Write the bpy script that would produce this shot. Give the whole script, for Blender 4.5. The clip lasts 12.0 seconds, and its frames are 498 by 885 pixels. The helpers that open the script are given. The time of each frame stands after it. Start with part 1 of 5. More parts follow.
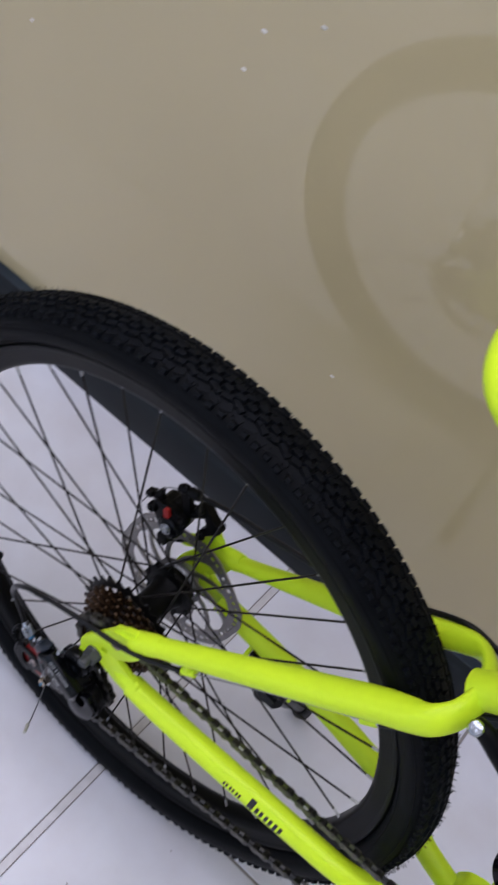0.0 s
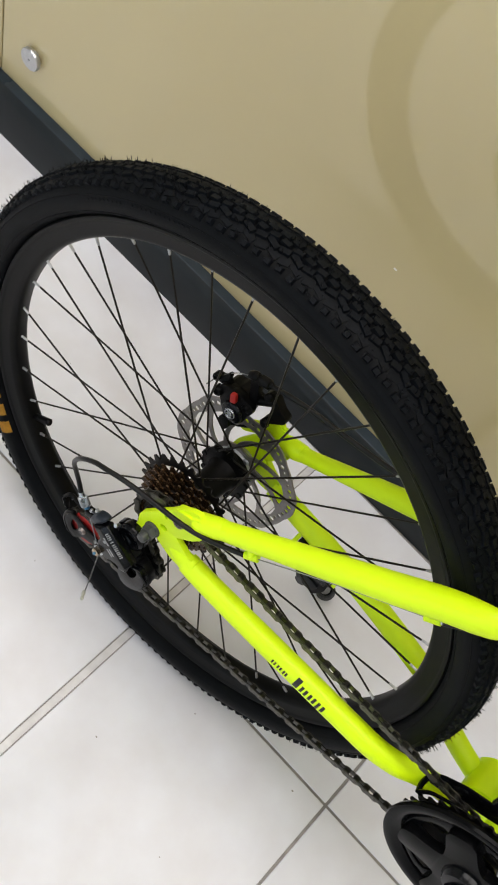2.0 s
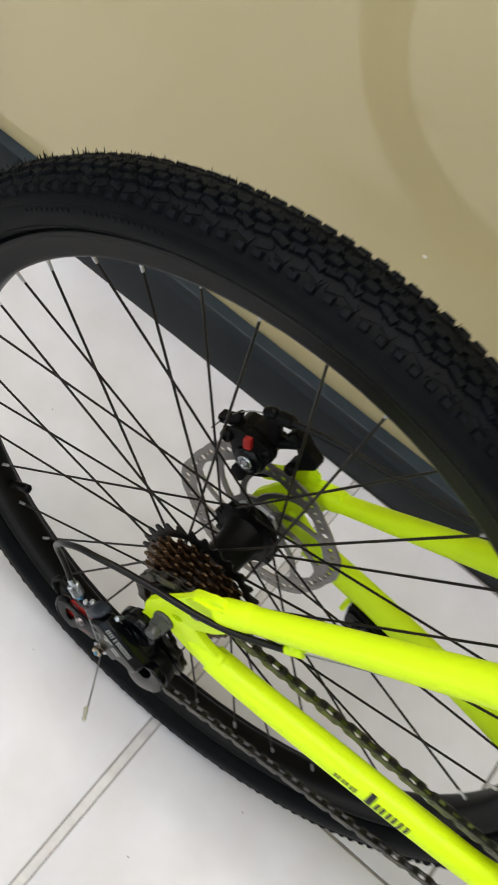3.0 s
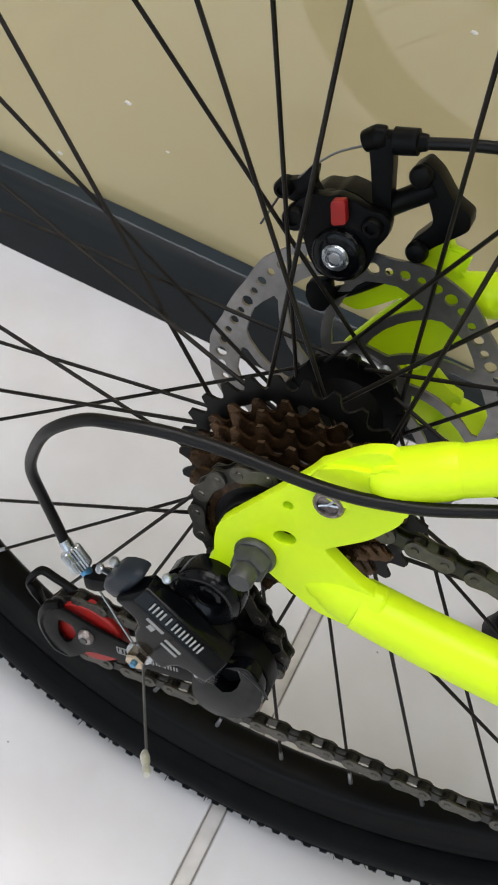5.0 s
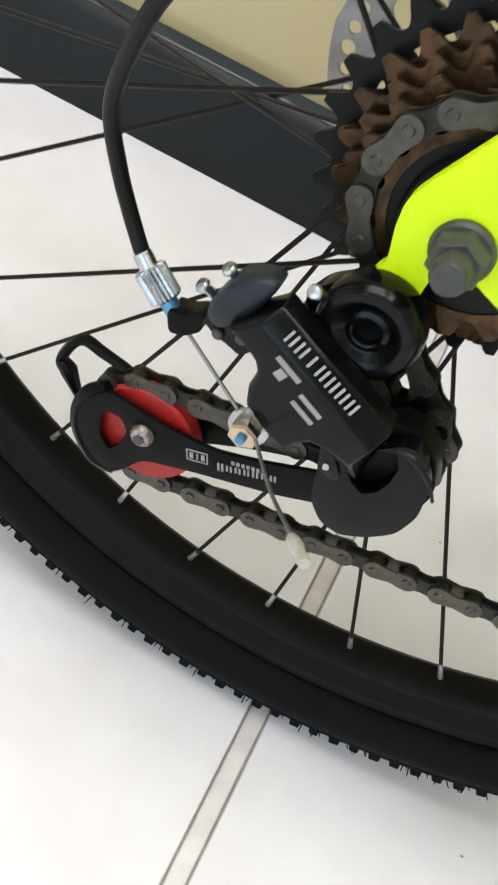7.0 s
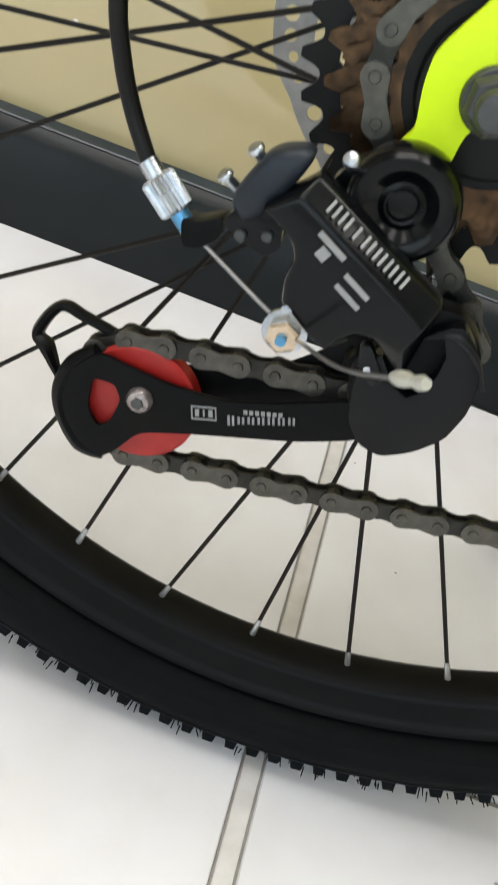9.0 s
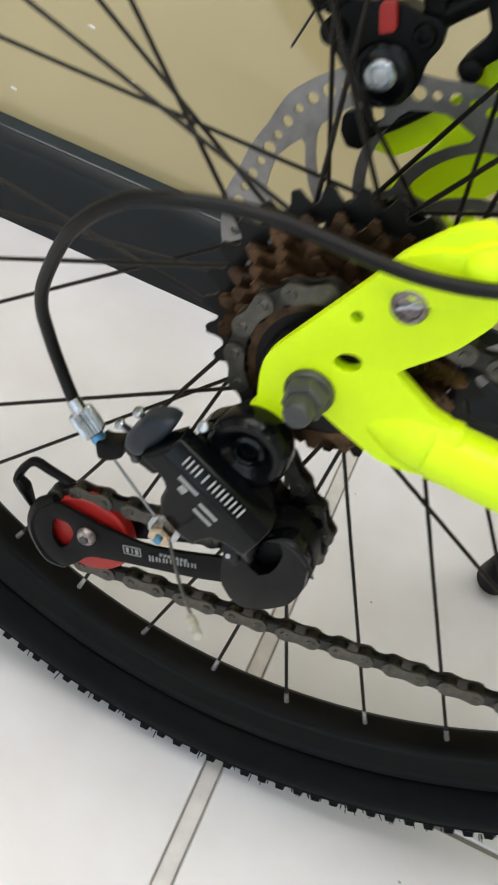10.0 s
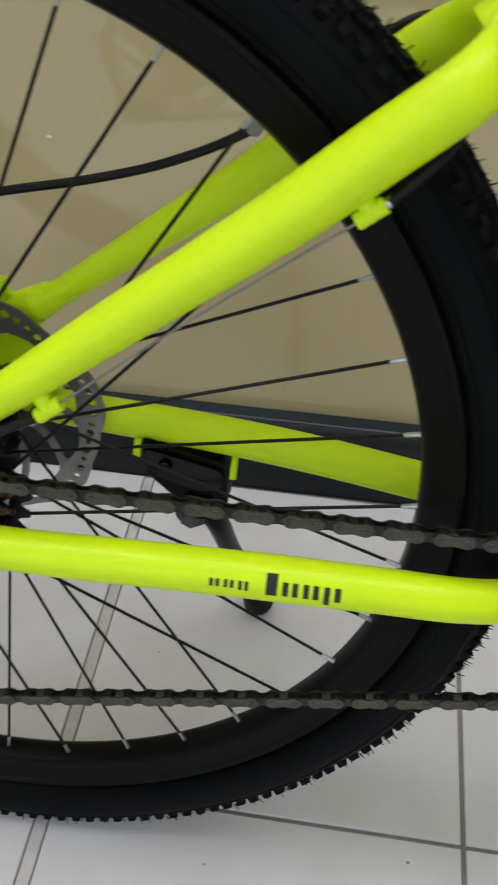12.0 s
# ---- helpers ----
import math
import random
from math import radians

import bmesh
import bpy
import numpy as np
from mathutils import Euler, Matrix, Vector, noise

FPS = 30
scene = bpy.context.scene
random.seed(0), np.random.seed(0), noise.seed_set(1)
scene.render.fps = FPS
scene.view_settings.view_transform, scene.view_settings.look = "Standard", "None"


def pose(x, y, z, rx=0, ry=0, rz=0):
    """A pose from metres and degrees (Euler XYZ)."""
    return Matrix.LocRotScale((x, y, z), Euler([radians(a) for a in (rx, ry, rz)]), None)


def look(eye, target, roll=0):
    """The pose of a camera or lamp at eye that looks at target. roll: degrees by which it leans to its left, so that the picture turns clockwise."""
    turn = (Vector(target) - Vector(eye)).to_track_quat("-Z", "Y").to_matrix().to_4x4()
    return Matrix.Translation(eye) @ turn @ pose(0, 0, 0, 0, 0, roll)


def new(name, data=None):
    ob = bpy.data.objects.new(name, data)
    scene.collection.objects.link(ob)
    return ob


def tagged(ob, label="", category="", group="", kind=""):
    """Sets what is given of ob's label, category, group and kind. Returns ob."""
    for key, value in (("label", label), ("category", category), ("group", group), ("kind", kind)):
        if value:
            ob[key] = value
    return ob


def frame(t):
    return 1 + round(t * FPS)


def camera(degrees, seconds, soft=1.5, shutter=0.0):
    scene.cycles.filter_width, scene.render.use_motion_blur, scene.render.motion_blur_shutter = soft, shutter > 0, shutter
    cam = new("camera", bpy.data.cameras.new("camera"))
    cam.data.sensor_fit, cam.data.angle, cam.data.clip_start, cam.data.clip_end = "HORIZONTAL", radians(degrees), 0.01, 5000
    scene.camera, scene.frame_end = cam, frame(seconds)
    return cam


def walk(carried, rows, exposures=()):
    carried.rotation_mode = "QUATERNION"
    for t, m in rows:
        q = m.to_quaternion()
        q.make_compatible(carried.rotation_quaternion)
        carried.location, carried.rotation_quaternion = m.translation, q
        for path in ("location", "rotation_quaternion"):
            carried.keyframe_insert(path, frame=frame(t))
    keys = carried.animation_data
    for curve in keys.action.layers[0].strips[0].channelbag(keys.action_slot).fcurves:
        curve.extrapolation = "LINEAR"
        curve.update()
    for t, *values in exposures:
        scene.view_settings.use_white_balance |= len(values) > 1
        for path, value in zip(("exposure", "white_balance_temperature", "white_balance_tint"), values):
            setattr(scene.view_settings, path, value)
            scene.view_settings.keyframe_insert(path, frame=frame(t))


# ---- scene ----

# ------------------------------------------------------------ camera and walk
cam = camera(29.88, 12.0, soft=1.8, shutter=0.5)
PATH = [
    (0, 0.1920, -0.3448, 1.1989, 34.28, -11.71, 40.08),
    (0.5, 0.1497, -0.3643, 1.1935, 29.62, -12.84, 44.12),
    (1, 0.1353, -0.3778, 1.1897, 26.36, -13.51, 45.56),
    (1.5, 0.1294, -0.3844, 1.1885, 25.27, -14.37, 45.18),
    (2, 0.1191, -0.3878, 1.1885, 25.43, -15.06, 43.70),
    (2.5, 0.0956, -0.3582, 1.1240, 26.43, -14.29, 40.25),
    (3, 0.0644, -0.2757, 1.0353, 26.95, -11.43, 38.14),
    (3.5, 0.0417, -0.2477, 0.8866, 26.21, -7.79, 36.76),
    (3.7, 0.0286, -0.2465, 0.8263, 26.40, -7.58, 35.30),
    (5.3, 0.0263, -0.2744, 0.6473, 38.43, -10.39, 24.63),
    (5.5, 0.0174, -0.2731, 0.6269, 38.85, -10.67, 24.59),
    (6, 0.0038, -0.2871, 0.5494, 42.65, -12.54, 25.11),
    (6.5, -0.0057, -0.2849, 0.5150, 38.21, -13.79, 25.25),
    (7, -0.0110, -0.2800, 0.4921, 35.73, -14.52, 25.29),
    (7.2, -0.0178, -0.2776, 0.4842, 35.58, -14.37, 22.43),
    (8.8, -0.0323, -0.3277, 0.4078, 48.50, -16.45, 13.03),
    (9, -0.0324, -0.3268, 0.4129, 48.76, -16.41, 13.23),
    (9.5, -0.0212, -0.3150, 0.4703, 45.95, -16.67, 18.03),
    (10, 0.0108, -0.3106, 0.5685, 40.48, -13.30, 21.46),
    (10.5, 0.0533, -0.3237, 0.6485, 39.96, -9.21, 19.61),
    (11, 0.1172, -0.3449, 0.7067, 42.20, -5.76, 15.05),
    (11.5, 0.1623, -0.3674, 0.7222, 45.36, -3.70, 9.81),
    (12, 0.2154, -0.3729, 0.7143, 47.39, -1.71, 7.53),
]
EXPOSURES = [(0, -0.60, 5600, 26), (0.5, -0.42, 5750, 23), (1.2, -0.09, 6250, 15), (2.5, -0.15, 6450, 13), (3.7, -0.10, 6350, 12), (5.5, -0.03, 6250, 14), (7.2, 0.38, 6450, 11), (8.8, 0.34, 6500, 10), (9.5, 0.29, 6500, 10), (10, 0.11, 6450, 11), (10.5, 0.0, 6400, 12), (11.2, -0.34, 6300, 12), (12, -0.46, 6250, 12)]
walk(cam, [(t, pose(*p)) for t, *p in PATH], EXPOSURES)

# ------------------------------------------------------------ world and lights
world = bpy.data.worlds.new("world")
scene.world = world
world.use_nodes = True
wn = world.node_tree.nodes
sky = wn.new("ShaderNodeTexSky")
sky.sky_type, sky.sun_disc, sky.sun_elevation, sky.sun_rotation = "NISHITA", False, radians(38), radians(200)
wn["Background"].inputs[1].default_value = 0.08
world.node_tree.links.new(sky.outputs[0], wn["Background"].inputs[0])


def area(name, m, sx, sy, watts, colour):
    lamp = bpy.data.lights.new(name, "AREA")
    lamp.shape, lamp.size, lamp.size_y, lamp.energy, lamp.color = "RECTANGLE", sx, sy, watts, colour
    ob = new(name, lamp)
    ob.matrix_world = m
    return ob


# daylight through the shop front, and the ceiling's light panels
area("shop_window_daylight", look((-0.6, -3.05, 1.35), (-0.6, 0, 0.9)), 3.6, 2.1, 31, (0.72, 0.90, 1.0))
PANELS = [(-1.5, -1.6, 0.6, 0.6, 5), (0.0, -1.6, 0.6, 0.6, 5), (1.5, -1.6, 0.6, 0.6, 5), (-0.85, -0.14, 1.5, 1.0, 27), (0.85, -0.14, 1.5, 1.0, 27)]
for px, py, sx, sy, watts in PANELS:
    area("ceiling_panel_lamp", look((px, py, 2.72), (px, py, 0)) , sx - 0.04, sy - 0.04, watts, (1.0, 0.97, 0.93))


# ------------------------------------------------------------ materials
def mat(name, base, rough=0.5, metal=0.0, vary=0.15, scale=60.0, bump=0.0, bscale=None, second=None, spec=0.5, coat=0.0, sub=0.0, rvary=0.0, island=0.0):
    """A node material: base colour broken up by fine and broad noise, with fine relief."""
    m = bpy.data.materials.new(name)
    m.use_nodes = True
    nt = m.node_tree
    N, K = nt.nodes, nt.links
    b = N["Principled BSDF"]
    b.inputs["Roughness"].default_value, b.inputs["Metallic"].default_value = rough, metal
    b.inputs["Specular IOR Level"].default_value = spec
    b.inputs["Coat Weight"].default_value = coat
    b.inputs["Coat Roughness"].default_value = 0.08
    tc = N.new("ShaderNodeTexCoord")
    n1, n2 = N.new("ShaderNodeTexNoise"), N.new("ShaderNodeTexNoise")
    for n, s in ((n1, scale), (n2, scale / 9.0)):
        n.inputs["Scale"].default_value, n.inputs["Detail"].default_value = s, 5.0
        K.new(tc.outputs["Object"], n.inputs["Vector"])
    add = N.new("ShaderNodeMath")
    add.operation = "ADD"
    K.new(n1.outputs["Fac"], add.inputs[0])
    K.new(n2.outputs["Fac"], add.inputs[1])
    ramp = N.new("ShaderNodeMapRange")
    ramp.inputs["From Min"].default_value, ramp.inputs["From Max"].default_value = 0.7, 1.3
    K.new(add.outputs[0], ramp.inputs["Value"])
    mix = N.new("ShaderNodeMix")
    mix.data_type = "RGBA"
    dark = second or [c * (1 - vary) for c in base]
    mix.inputs["A"].default_value = (*dark, 1)
    mix.inputs["B"].default_value = (*[min(1, c * (1 + vary * 0.5)) for c in base], 1)
    K.new(ramp.outputs[0], mix.inputs["Factor"])
    out = mix.outputs["Result"]
    if island:
        info = N.new("ShaderNodeObjectInfo")
        geo = N.new("ShaderNodeNewGeometry")
        su = N.new("ShaderNodeMath")
        su.operation = "ADD"
        K.new(info.outputs["Random"], su.inputs[0])
        K.new(geo.outputs["Random Per Island"], su.inputs[1])
        mr = N.new("ShaderNodeMapRange")
        mr.inputs["From Max"].default_value = 2.0
        mr.inputs["To Min"].default_value, mr.inputs["To Max"].default_value = 1 - island, 1 + island
        K.new(su.outputs[0], mr.inputs["Value"])
        hs = N.new("ShaderNodeHueSaturation")
        K.new(mr.outputs[0], hs.inputs["Value"])
        K.new(out, hs.inputs["Color"])
        out = hs.outputs["Color"]
    K.new(out, b.inputs["Base Color"])
    if rvary:
        rr = N.new("ShaderNodeMapRange")
        rr.inputs["To Min"].default_value, rr.inputs["To Max"].default_value = max(0.02, rough - rvary), min(1, rough + rvary)
        K.new(n2.outputs["Fac"], rr.inputs["Value"])
        K.new(rr.outputs[0], b.inputs["Roughness"])
    if bump:
        n3 = N.new("ShaderNodeTexNoise")
        n3.inputs["Scale"].default_value, n3.inputs["Detail"].default_value = bscale or scale * 3, 4.0
        K.new(tc.outputs["Object"], n3.inputs["Vector"])
        bp = N.new("ShaderNodeBump")
        bp.inputs["Strength"].default_value, bp.inputs["Distance"].default_value = bump, 0.001
        K.new(n3.outputs["Fac"], bp.inputs["Height"])
        K.new(bp.outputs[0], b.inputs["Normal"])
    return m


NEON = mat("neon_paint", (0.715, 0.99, 0.002), 0.42, spec=0.3, vary=0.04, scale=40, bump=0.02, bscale=500, coat=0.06)
RUBBER = mat("tyre_rubber", (0.0038, 0.0043, 0.0050), 0.46, spec=0.068, vary=0.35, scale=50, bump=0.25, bscale=900, rvary=0.12)
TREAD = mat("tread_rubber", (0.0034, 0.0045, 0.0064), 0.58, spec=0.105, vary=0.45, scale=120, bump=0.35, bscale=700, island=0.12)
RIM = mat("rim_black", (0.0038, 0.0038, 0.0038), 0.34, spec=0.10, vary=0.3, scale=70, bump=0.06, bscale=800, rvary=0.08)
BLACKP = mat("black_plastic", (0.0034, 0.0034, 0.0036), 0.36, spec=0.10, vary=0.3, scale=120, bump=0.12, bscale=1500, rvary=0.08)
BLACKM = mat("black_painted_metal", (0.0026, 0.0029, 0.0036), 0.20, spec=0.16, vary=0.25, scale=90, bump=0.05, bscale=900, coat=0.10, rvary=0.08)
GLOSSB = mat("glossy_black_guard", (0.0030, 0.0031, 0.0034), 0.15, spec=0.06, vary=0.3, scale=90, bump=0.04, bscale=700, rvary=0.07)
SATIN = mat("satin_black_metal", (0.0062, 0.0068, 0.0080), 0.34, spec=0.22, vary=0.3, scale=90, bump=0.08, bscale=1200, rvary=0.1)
CAPBLUE = mat("blue_black_plastic", (0.0120, 0.0175, 0.0260), 0.38, spec=0.3, vary=0.25, scale=120, bump=0.10, bscale=1400, rvary=0.08)
SPOKE = mat("black_spoke", (0.0085, 0.0062, 0.0045), 0.4, spec=0.2, metal=0.0, vary=0.3, scale=200)
CHROME = mat("bright_zinc", (0.50, 0.53, 0.57), 0.27, metal=1.0, vary=0.3, scale=300, bump=0.08, rvary=0.1)
NIPPLE = mat("zinc_nipple", (0.50, 0.50, 0.51), 0.34, metal=0.85, vary=0.3, scale=300)
BRASS = mat("brassy_nut", (0.62, 0.50, 0.37), 0.25, metal=1.0, vary=0.25, scale=300, rvary=0.1)
BLUEZ = mat("blue_anodised_thread", (0.10, 0.29, 0.50), 0.3, metal=0.8, vary=0.2, scale=300)
STEEL = mat("brushed_rotor_steel", (0.27, 0.258, 0.252), 0.34, metal=0.9, vary=0.2, scale=200, bump=0.08, bscale=900, rvary=0.1)
ALLOY = mat("cast_alloy", (0.55, 0.56, 0.58), 0.32, metal=0.9, vary=0.15, scale=150, bump=0.05)
ALLOYD = mat("dirty_alloy_screw", (0.34, 0.30, 0.29), 0.4, metal=0.85, vary=0.6, scale=500, second=(0.10, 0.08, 0.08), bump=0.3, bscale=900)
GREYNUT = mat("grey_axle_nut", (0.072, 0.074, 0.074), 0.45, metal=0.4, vary=0.3, scale=250, bump=0.12, rvary=0.1)
COG = mat("oiled_brown_sprocket", (0.100, 0.054, 0.025), 0.24, metal=0.75, vary=0.5, scale=260, second=(0.014, 0.009, 0.006), bump=0.1, rvary=0.12)
# brighter sprocket steel: the highlight on the tooth tips, painted as colour
LITTIP = mat("lit_tooth_steel", (0.13, 0.092, 0.060), 0.32, metal=0.85, vary=0.4, scale=400, rvary=0.1)
COGB = mat("black_sprocket", (0.0045, 0.0042, 0.0042), 0.4, spec=0.2, metal=0.0, vary=0.4, scale=150, rvary=0.1)
CHAIN = mat("grey_chain_steel", (0.082, 0.077, 0.066), 0.34, metal=0.75, vary=0.45, scale=260, bump=0.1, rvary=0.12, island=0.15)
CHAIND = mat("dark_chain_steel", (0.024, 0.023, 0.020), 0.36, metal=0.6, vary=0.4, scale=260, rvary=0.1)
RED = mat("red_plastic", (0.38, 0.012, 0.009), 0.45, vary=0.2, scale=150, bump=0.05)
CABLE = mat("cable_housing", (0.0050, 0.0046, 0.0046), 0.36, spec=0.22, vary=0.25, scale=150, bump=0.06, bscale=1500)
WIRE = mat("steel_wire", (0.30, 0.30, 0.30), 0.35, metal=0.9, vary=0.25, scale=900)
CRIMP = mat("pale_alloy_crimp", (0.62, 0.62, 0.56), 0.4, metal=0.6, vary=0.2, scale=500)
FLECK = mat("pale_fleck", (0.80, 0.77, 0.70), 0.6, vary=0.1, scale=300)
WHITEPR = mat("pale_print", (0.30, 0.30, 0.30), 0.5, vary=0.15, scale=300)
BLACKPR = mat("black_print", (0.012, 0.012, 0.012), 0.45, vary=0.1, scale=300)
YELLOWPR = mat("orange_yellow_print", (0.60, 0.29, 0.015), 0.6, vary=0.3, scale=150)
TILE = mat("polished_floor_tile", (0.740, 0.752, 0.795), 0.14, spec=0.22, vary=0.06, scale=12, second=(0.655, 0.642, 0.655), bump=0.012, bscale=25, rvary=0.06, island=0.012)
GROUT = mat("grey_grout", (0.30, 0.28, 0.26), 0.8, vary=0.25, scale=120, bump=0.2)
STRIP = mat("clear_grey_joint_strip", (0.635, 0.62, 0.615), 0.25, vary=0.2, scale=60, bump=0.05)
PANEL = mat("glossy_tan_panel", (0.570, 0.476, 0.262), 0.035, vary=0.03, scale=3, bump=0.004, bscale=6, spec=0.78)
SKIRT = mat("dark_grey_skirting", (0.0105, 0.0132, 0.0150), 0.36, spec=0.22, vary=0.2, scale=25, bump=0.03, bscale=120, rvary=0.08)
# paler, bluer skirting colour: daylight caught on the top edge, put into the base
LITEDGE = mat("lit_skirting_edge", (0.020, 0.031, 0.042), 0.30, spec=0.36, vary=0.3, scale=30, bump=0.03, bscale=150, rvary=0.1)
PLASTER = mat("white_plaster", (0.74, 0.73, 0.70), 0.85, vary=0.05, scale=8, bump=0.06, bscale=120)
FRAME = mat("aluminium_window_frame", (0.35, 0.36, 0.37), 0.4, metal=0.6, vary=0.1, scale=40)
SADDLE = mat("black_vinyl", (0.02, 0.02, 0.02), 0.5, vary=0.2, scale=60, bump=0.2, bscale=500)

GLASS = bpy.data.materials.new("window_glass")
GLASS.use_nodes = True
gb = GLASS.node_tree.nodes["Principled BSDF"]
gb.inputs["Transmission Weight"].default_value, gb.inputs["Roughness"].default_value, gb.inputs["IOR"].default_value = 1.0, 0.0, 1.45

GLOW = bpy.data.materials.new("lamp_diffuser")
GLOW.use_nodes = True
gg = GLOW.node_tree.nodes["Principled BSDF"]
gg.inputs["Emission Color"].default_value, gg.inputs["Emission Strength"].default_value = (1, 0.96, 0.9, 1), 2.0


# ------------------------------------------------------------ mesh helpers
def link(name, me, material, parent=None, label="", smooth=True):
    ob = new(name, me)
    if material and not me.materials:
        me.materials.append(material)
    if smooth:
        me.polygons.foreach_set("use_smooth", [True] * len(me.polygons))
        me.set_sharp_from_angle(angle=radians(38))
    if parent:
        ob.parent = parent
    if label:
        tagged(ob, label)
    return ob


def part(name, bm, material, parent=None, label="", smooth=True):
    me = bpy.data.meshes.new(name)
    bmesh.ops.recalc_face_normals(bm, faces=bm.faces)
    bm.to_mesh(me)
    bm.free()
    return link(name, me, material, parent, label, smooth)


def curve_points(pts, steps=8):
    """A smooth line through the points."""
    P = [Vector(p) for p in pts]
    out = []
    for i in range(len(P) - 1):
        a, b, c, d = P[max(i - 1, 0)], P[i], P[i + 1], P[min(i + 2, len(P) - 1)]
        for k in range(steps):
            t = k / steps
            out.append(0.5 * ((2 * b) + (c - a) * t + (2 * a - 5 * b + 4 * c - d) * t * t + (3 * b - a - 3 * c + d) * t ** 3))
    out.append(P[-1])
    return out


def tube(bm, pts, radii, segs=12, flat=1.0, caps=True):
    """Sweep a round (or flattened) section along a line."""
    P = [Vector(p) for p in pts]
    n = len(P)
    if not hasattr(radii, "__len__"):
        radii = [radii] * n
    elif len(radii) != n:
        radii = [np.interp(i / (n - 1), np.linspace(0, 1, len(radii)), radii) for i in range(n)]
    if not hasattr(flat, "__len__"):
        flat = [flat]
    flat = [np.interp(i / (n - 1), np.linspace(0, 1, len(flat)), flat) for i in range(n)]
    up = None
    rings = []
    for i in range(n):
        d = (P[min(i + 1, n - 1)] - P[max(i - 1, 0)]).normalized()
        if up is None:
            up = Vector((0, 1, 0)) if abs(d.y) < 0.9 else Vector((0, 0, 1))
        up = (up - d * up.dot(d)).normalized()
        side = d.cross(up)
        rings.append([bm.verts.new(P[i] + (up * math.cos(2 * math.pi * k / segs) * flat[i] + side * math.sin(2 * math.pi * k / segs)) * radii[i]) for k in range(segs)])
    for i in range(n - 1):
        for k in range(segs):
            bm.faces.new((rings[i][k], rings[i][(k + 1) % segs], rings[i + 1][(k + 1) % segs], rings[i + 1][k]))
    if caps:
        bm.faces.new(rings[0][::-1])
        bm.faces.new(rings[-1])
    return bm


def tube_bm(pts, radii, segs=12, flat=1.0, steps=8):
    return tube(bmesh.new(), curve_points(pts, steps), radii, segs, flat)


def lathe(profile, segs=48, centre=(0, 0, 0), bm=None, closed=False):
    """Turn a list of (radius, y) round the y axis."""
    bm = bm or bmesh.new()
    c = Vector(centre)
    rings = []
    for r, y in profile:
        rings.append([bm.verts.new(c + Vector((r * math.cos(2 * math.pi * k / segs), y, r * math.sin(2 * math.pi * k / segs)))) for k in range(segs)])
    pairs = list(zip(rings, rings[1:])) + ([(rings[-1], rings[0])] if closed else [])
    for a, b in pairs:
        for k in range(segs):
            bm.faces.new((a[k], a[(k + 1) % segs], b[(k + 1) % segs], b[k]))
    if not closed:
        for ring in (rings[0], rings[-1]):
            bm.faces.new(ring)
    return bm


def plate(outer, y0, y1, holes=(), bevel=0.0, bm=None):
    """A flat piece of the outline (x, z) from y0 to y1, with holes through it."""
    own = bmesh.new()
    edges = []
    for loop in (outer, *holes):
        vs = [own.verts.new((x, y0, z)) for x, z in loop]
        edges += [own.edges.new((vs[i], vs[(i + 1) % len(vs)])) for i in range(len(vs))]
    bmesh.ops.triangle_fill(own, use_beauty=True, use_dissolve=False, edges=edges)
    faces = own.faces[:]
    ext = bmesh.ops.extrude_face_region(own, geom=faces)
    bmesh.ops.translate(own, vec=(0, y1 - y0, 0), verts=[v for v in ext["geom"] if isinstance(v, bmesh.types.BMVert)])
    bmesh.ops.recalc_face_normals(own, faces=own.faces)
    if bevel:
        rim = [e for e in own.edges if len(e.link_faces) == 2 and e.calc_face_angle(0) > 0.9 and abs(e.verts[0].co.y - e.verts[1].co.y) < 1e-6]
        bmesh.ops.bevel(own, geom=rim, offset=bevel, segments=2, profile=0.6, affect="EDGES", clamp_overlap=True)
    if bm is None:
        return own
    tmp = bpy.data.meshes.new("tmp")
    own.to_mesh(tmp)
    own.free()
    bm.from_mesh(tmp)
    bpy.data.meshes.remove(tmp)
    return bm


def mm(points):
    return [(x / 1000, z / 1000) for x, z in points]


def circle(cx, cz, r, n=16, start=0.0):
    return [(cx + r * math.cos(start + 2 * math.pi * k / n), cz + r * math.sin(start + 2 * math.pi * k / n)) for k in range(n)]


def rounded(pts, n=3, k=0.3):
    """Round the corners of an outline."""
    out = []
    m = len(pts)
    for i in range(m):
        a, b, c = Vector(pts[i - 1]), Vector(pts[i]), Vector(pts[(i + 1) % m])
        p, q = b + (a - b) * k, b + (c - b) * k
        for j in range(n + 1):
            t = j / n
            v = p * (1 - t) ** 2 + b * 2 * t * (1 - t) + q * t * t
            out.append((v.x, v.y))
    return out


def cyl(a, b, r, segs=16, r2=None, bm=None):
    bm = bm or bmesh.new()
    a, b = Vector(a), Vector(b)
    return tube(bm, [a, b], [r, r if r2 is None else r2], segs)


def bolt(a, b, r, head, hex_head=True, segs=12):
    """A screw from a to b with a rounded or six-sided head at b."""
    bm = bmesh.new()
    a, b = Vector(a), Vector(b)
    d = (b - a).normalized()
    tube(bm, [a, b], [r, r], segs)
    if hex_head:
        tube(bm, [b, b + d * head * 0.15, b + d * head * 0.75, b + d * head * 0.95], [head * 0.9, head, head, head * 0.75], 6)
        tube(bm, [b, b + d * head * 0.12], [head * 1.25, head * 1.25], 20)
    else:
        tube(bm, [b, b + d * head * 0.35, b + d * head * 0.65, b + d * head * 0.78], [head, head, head * 0.8, head * 0.35], 16)
    return bm


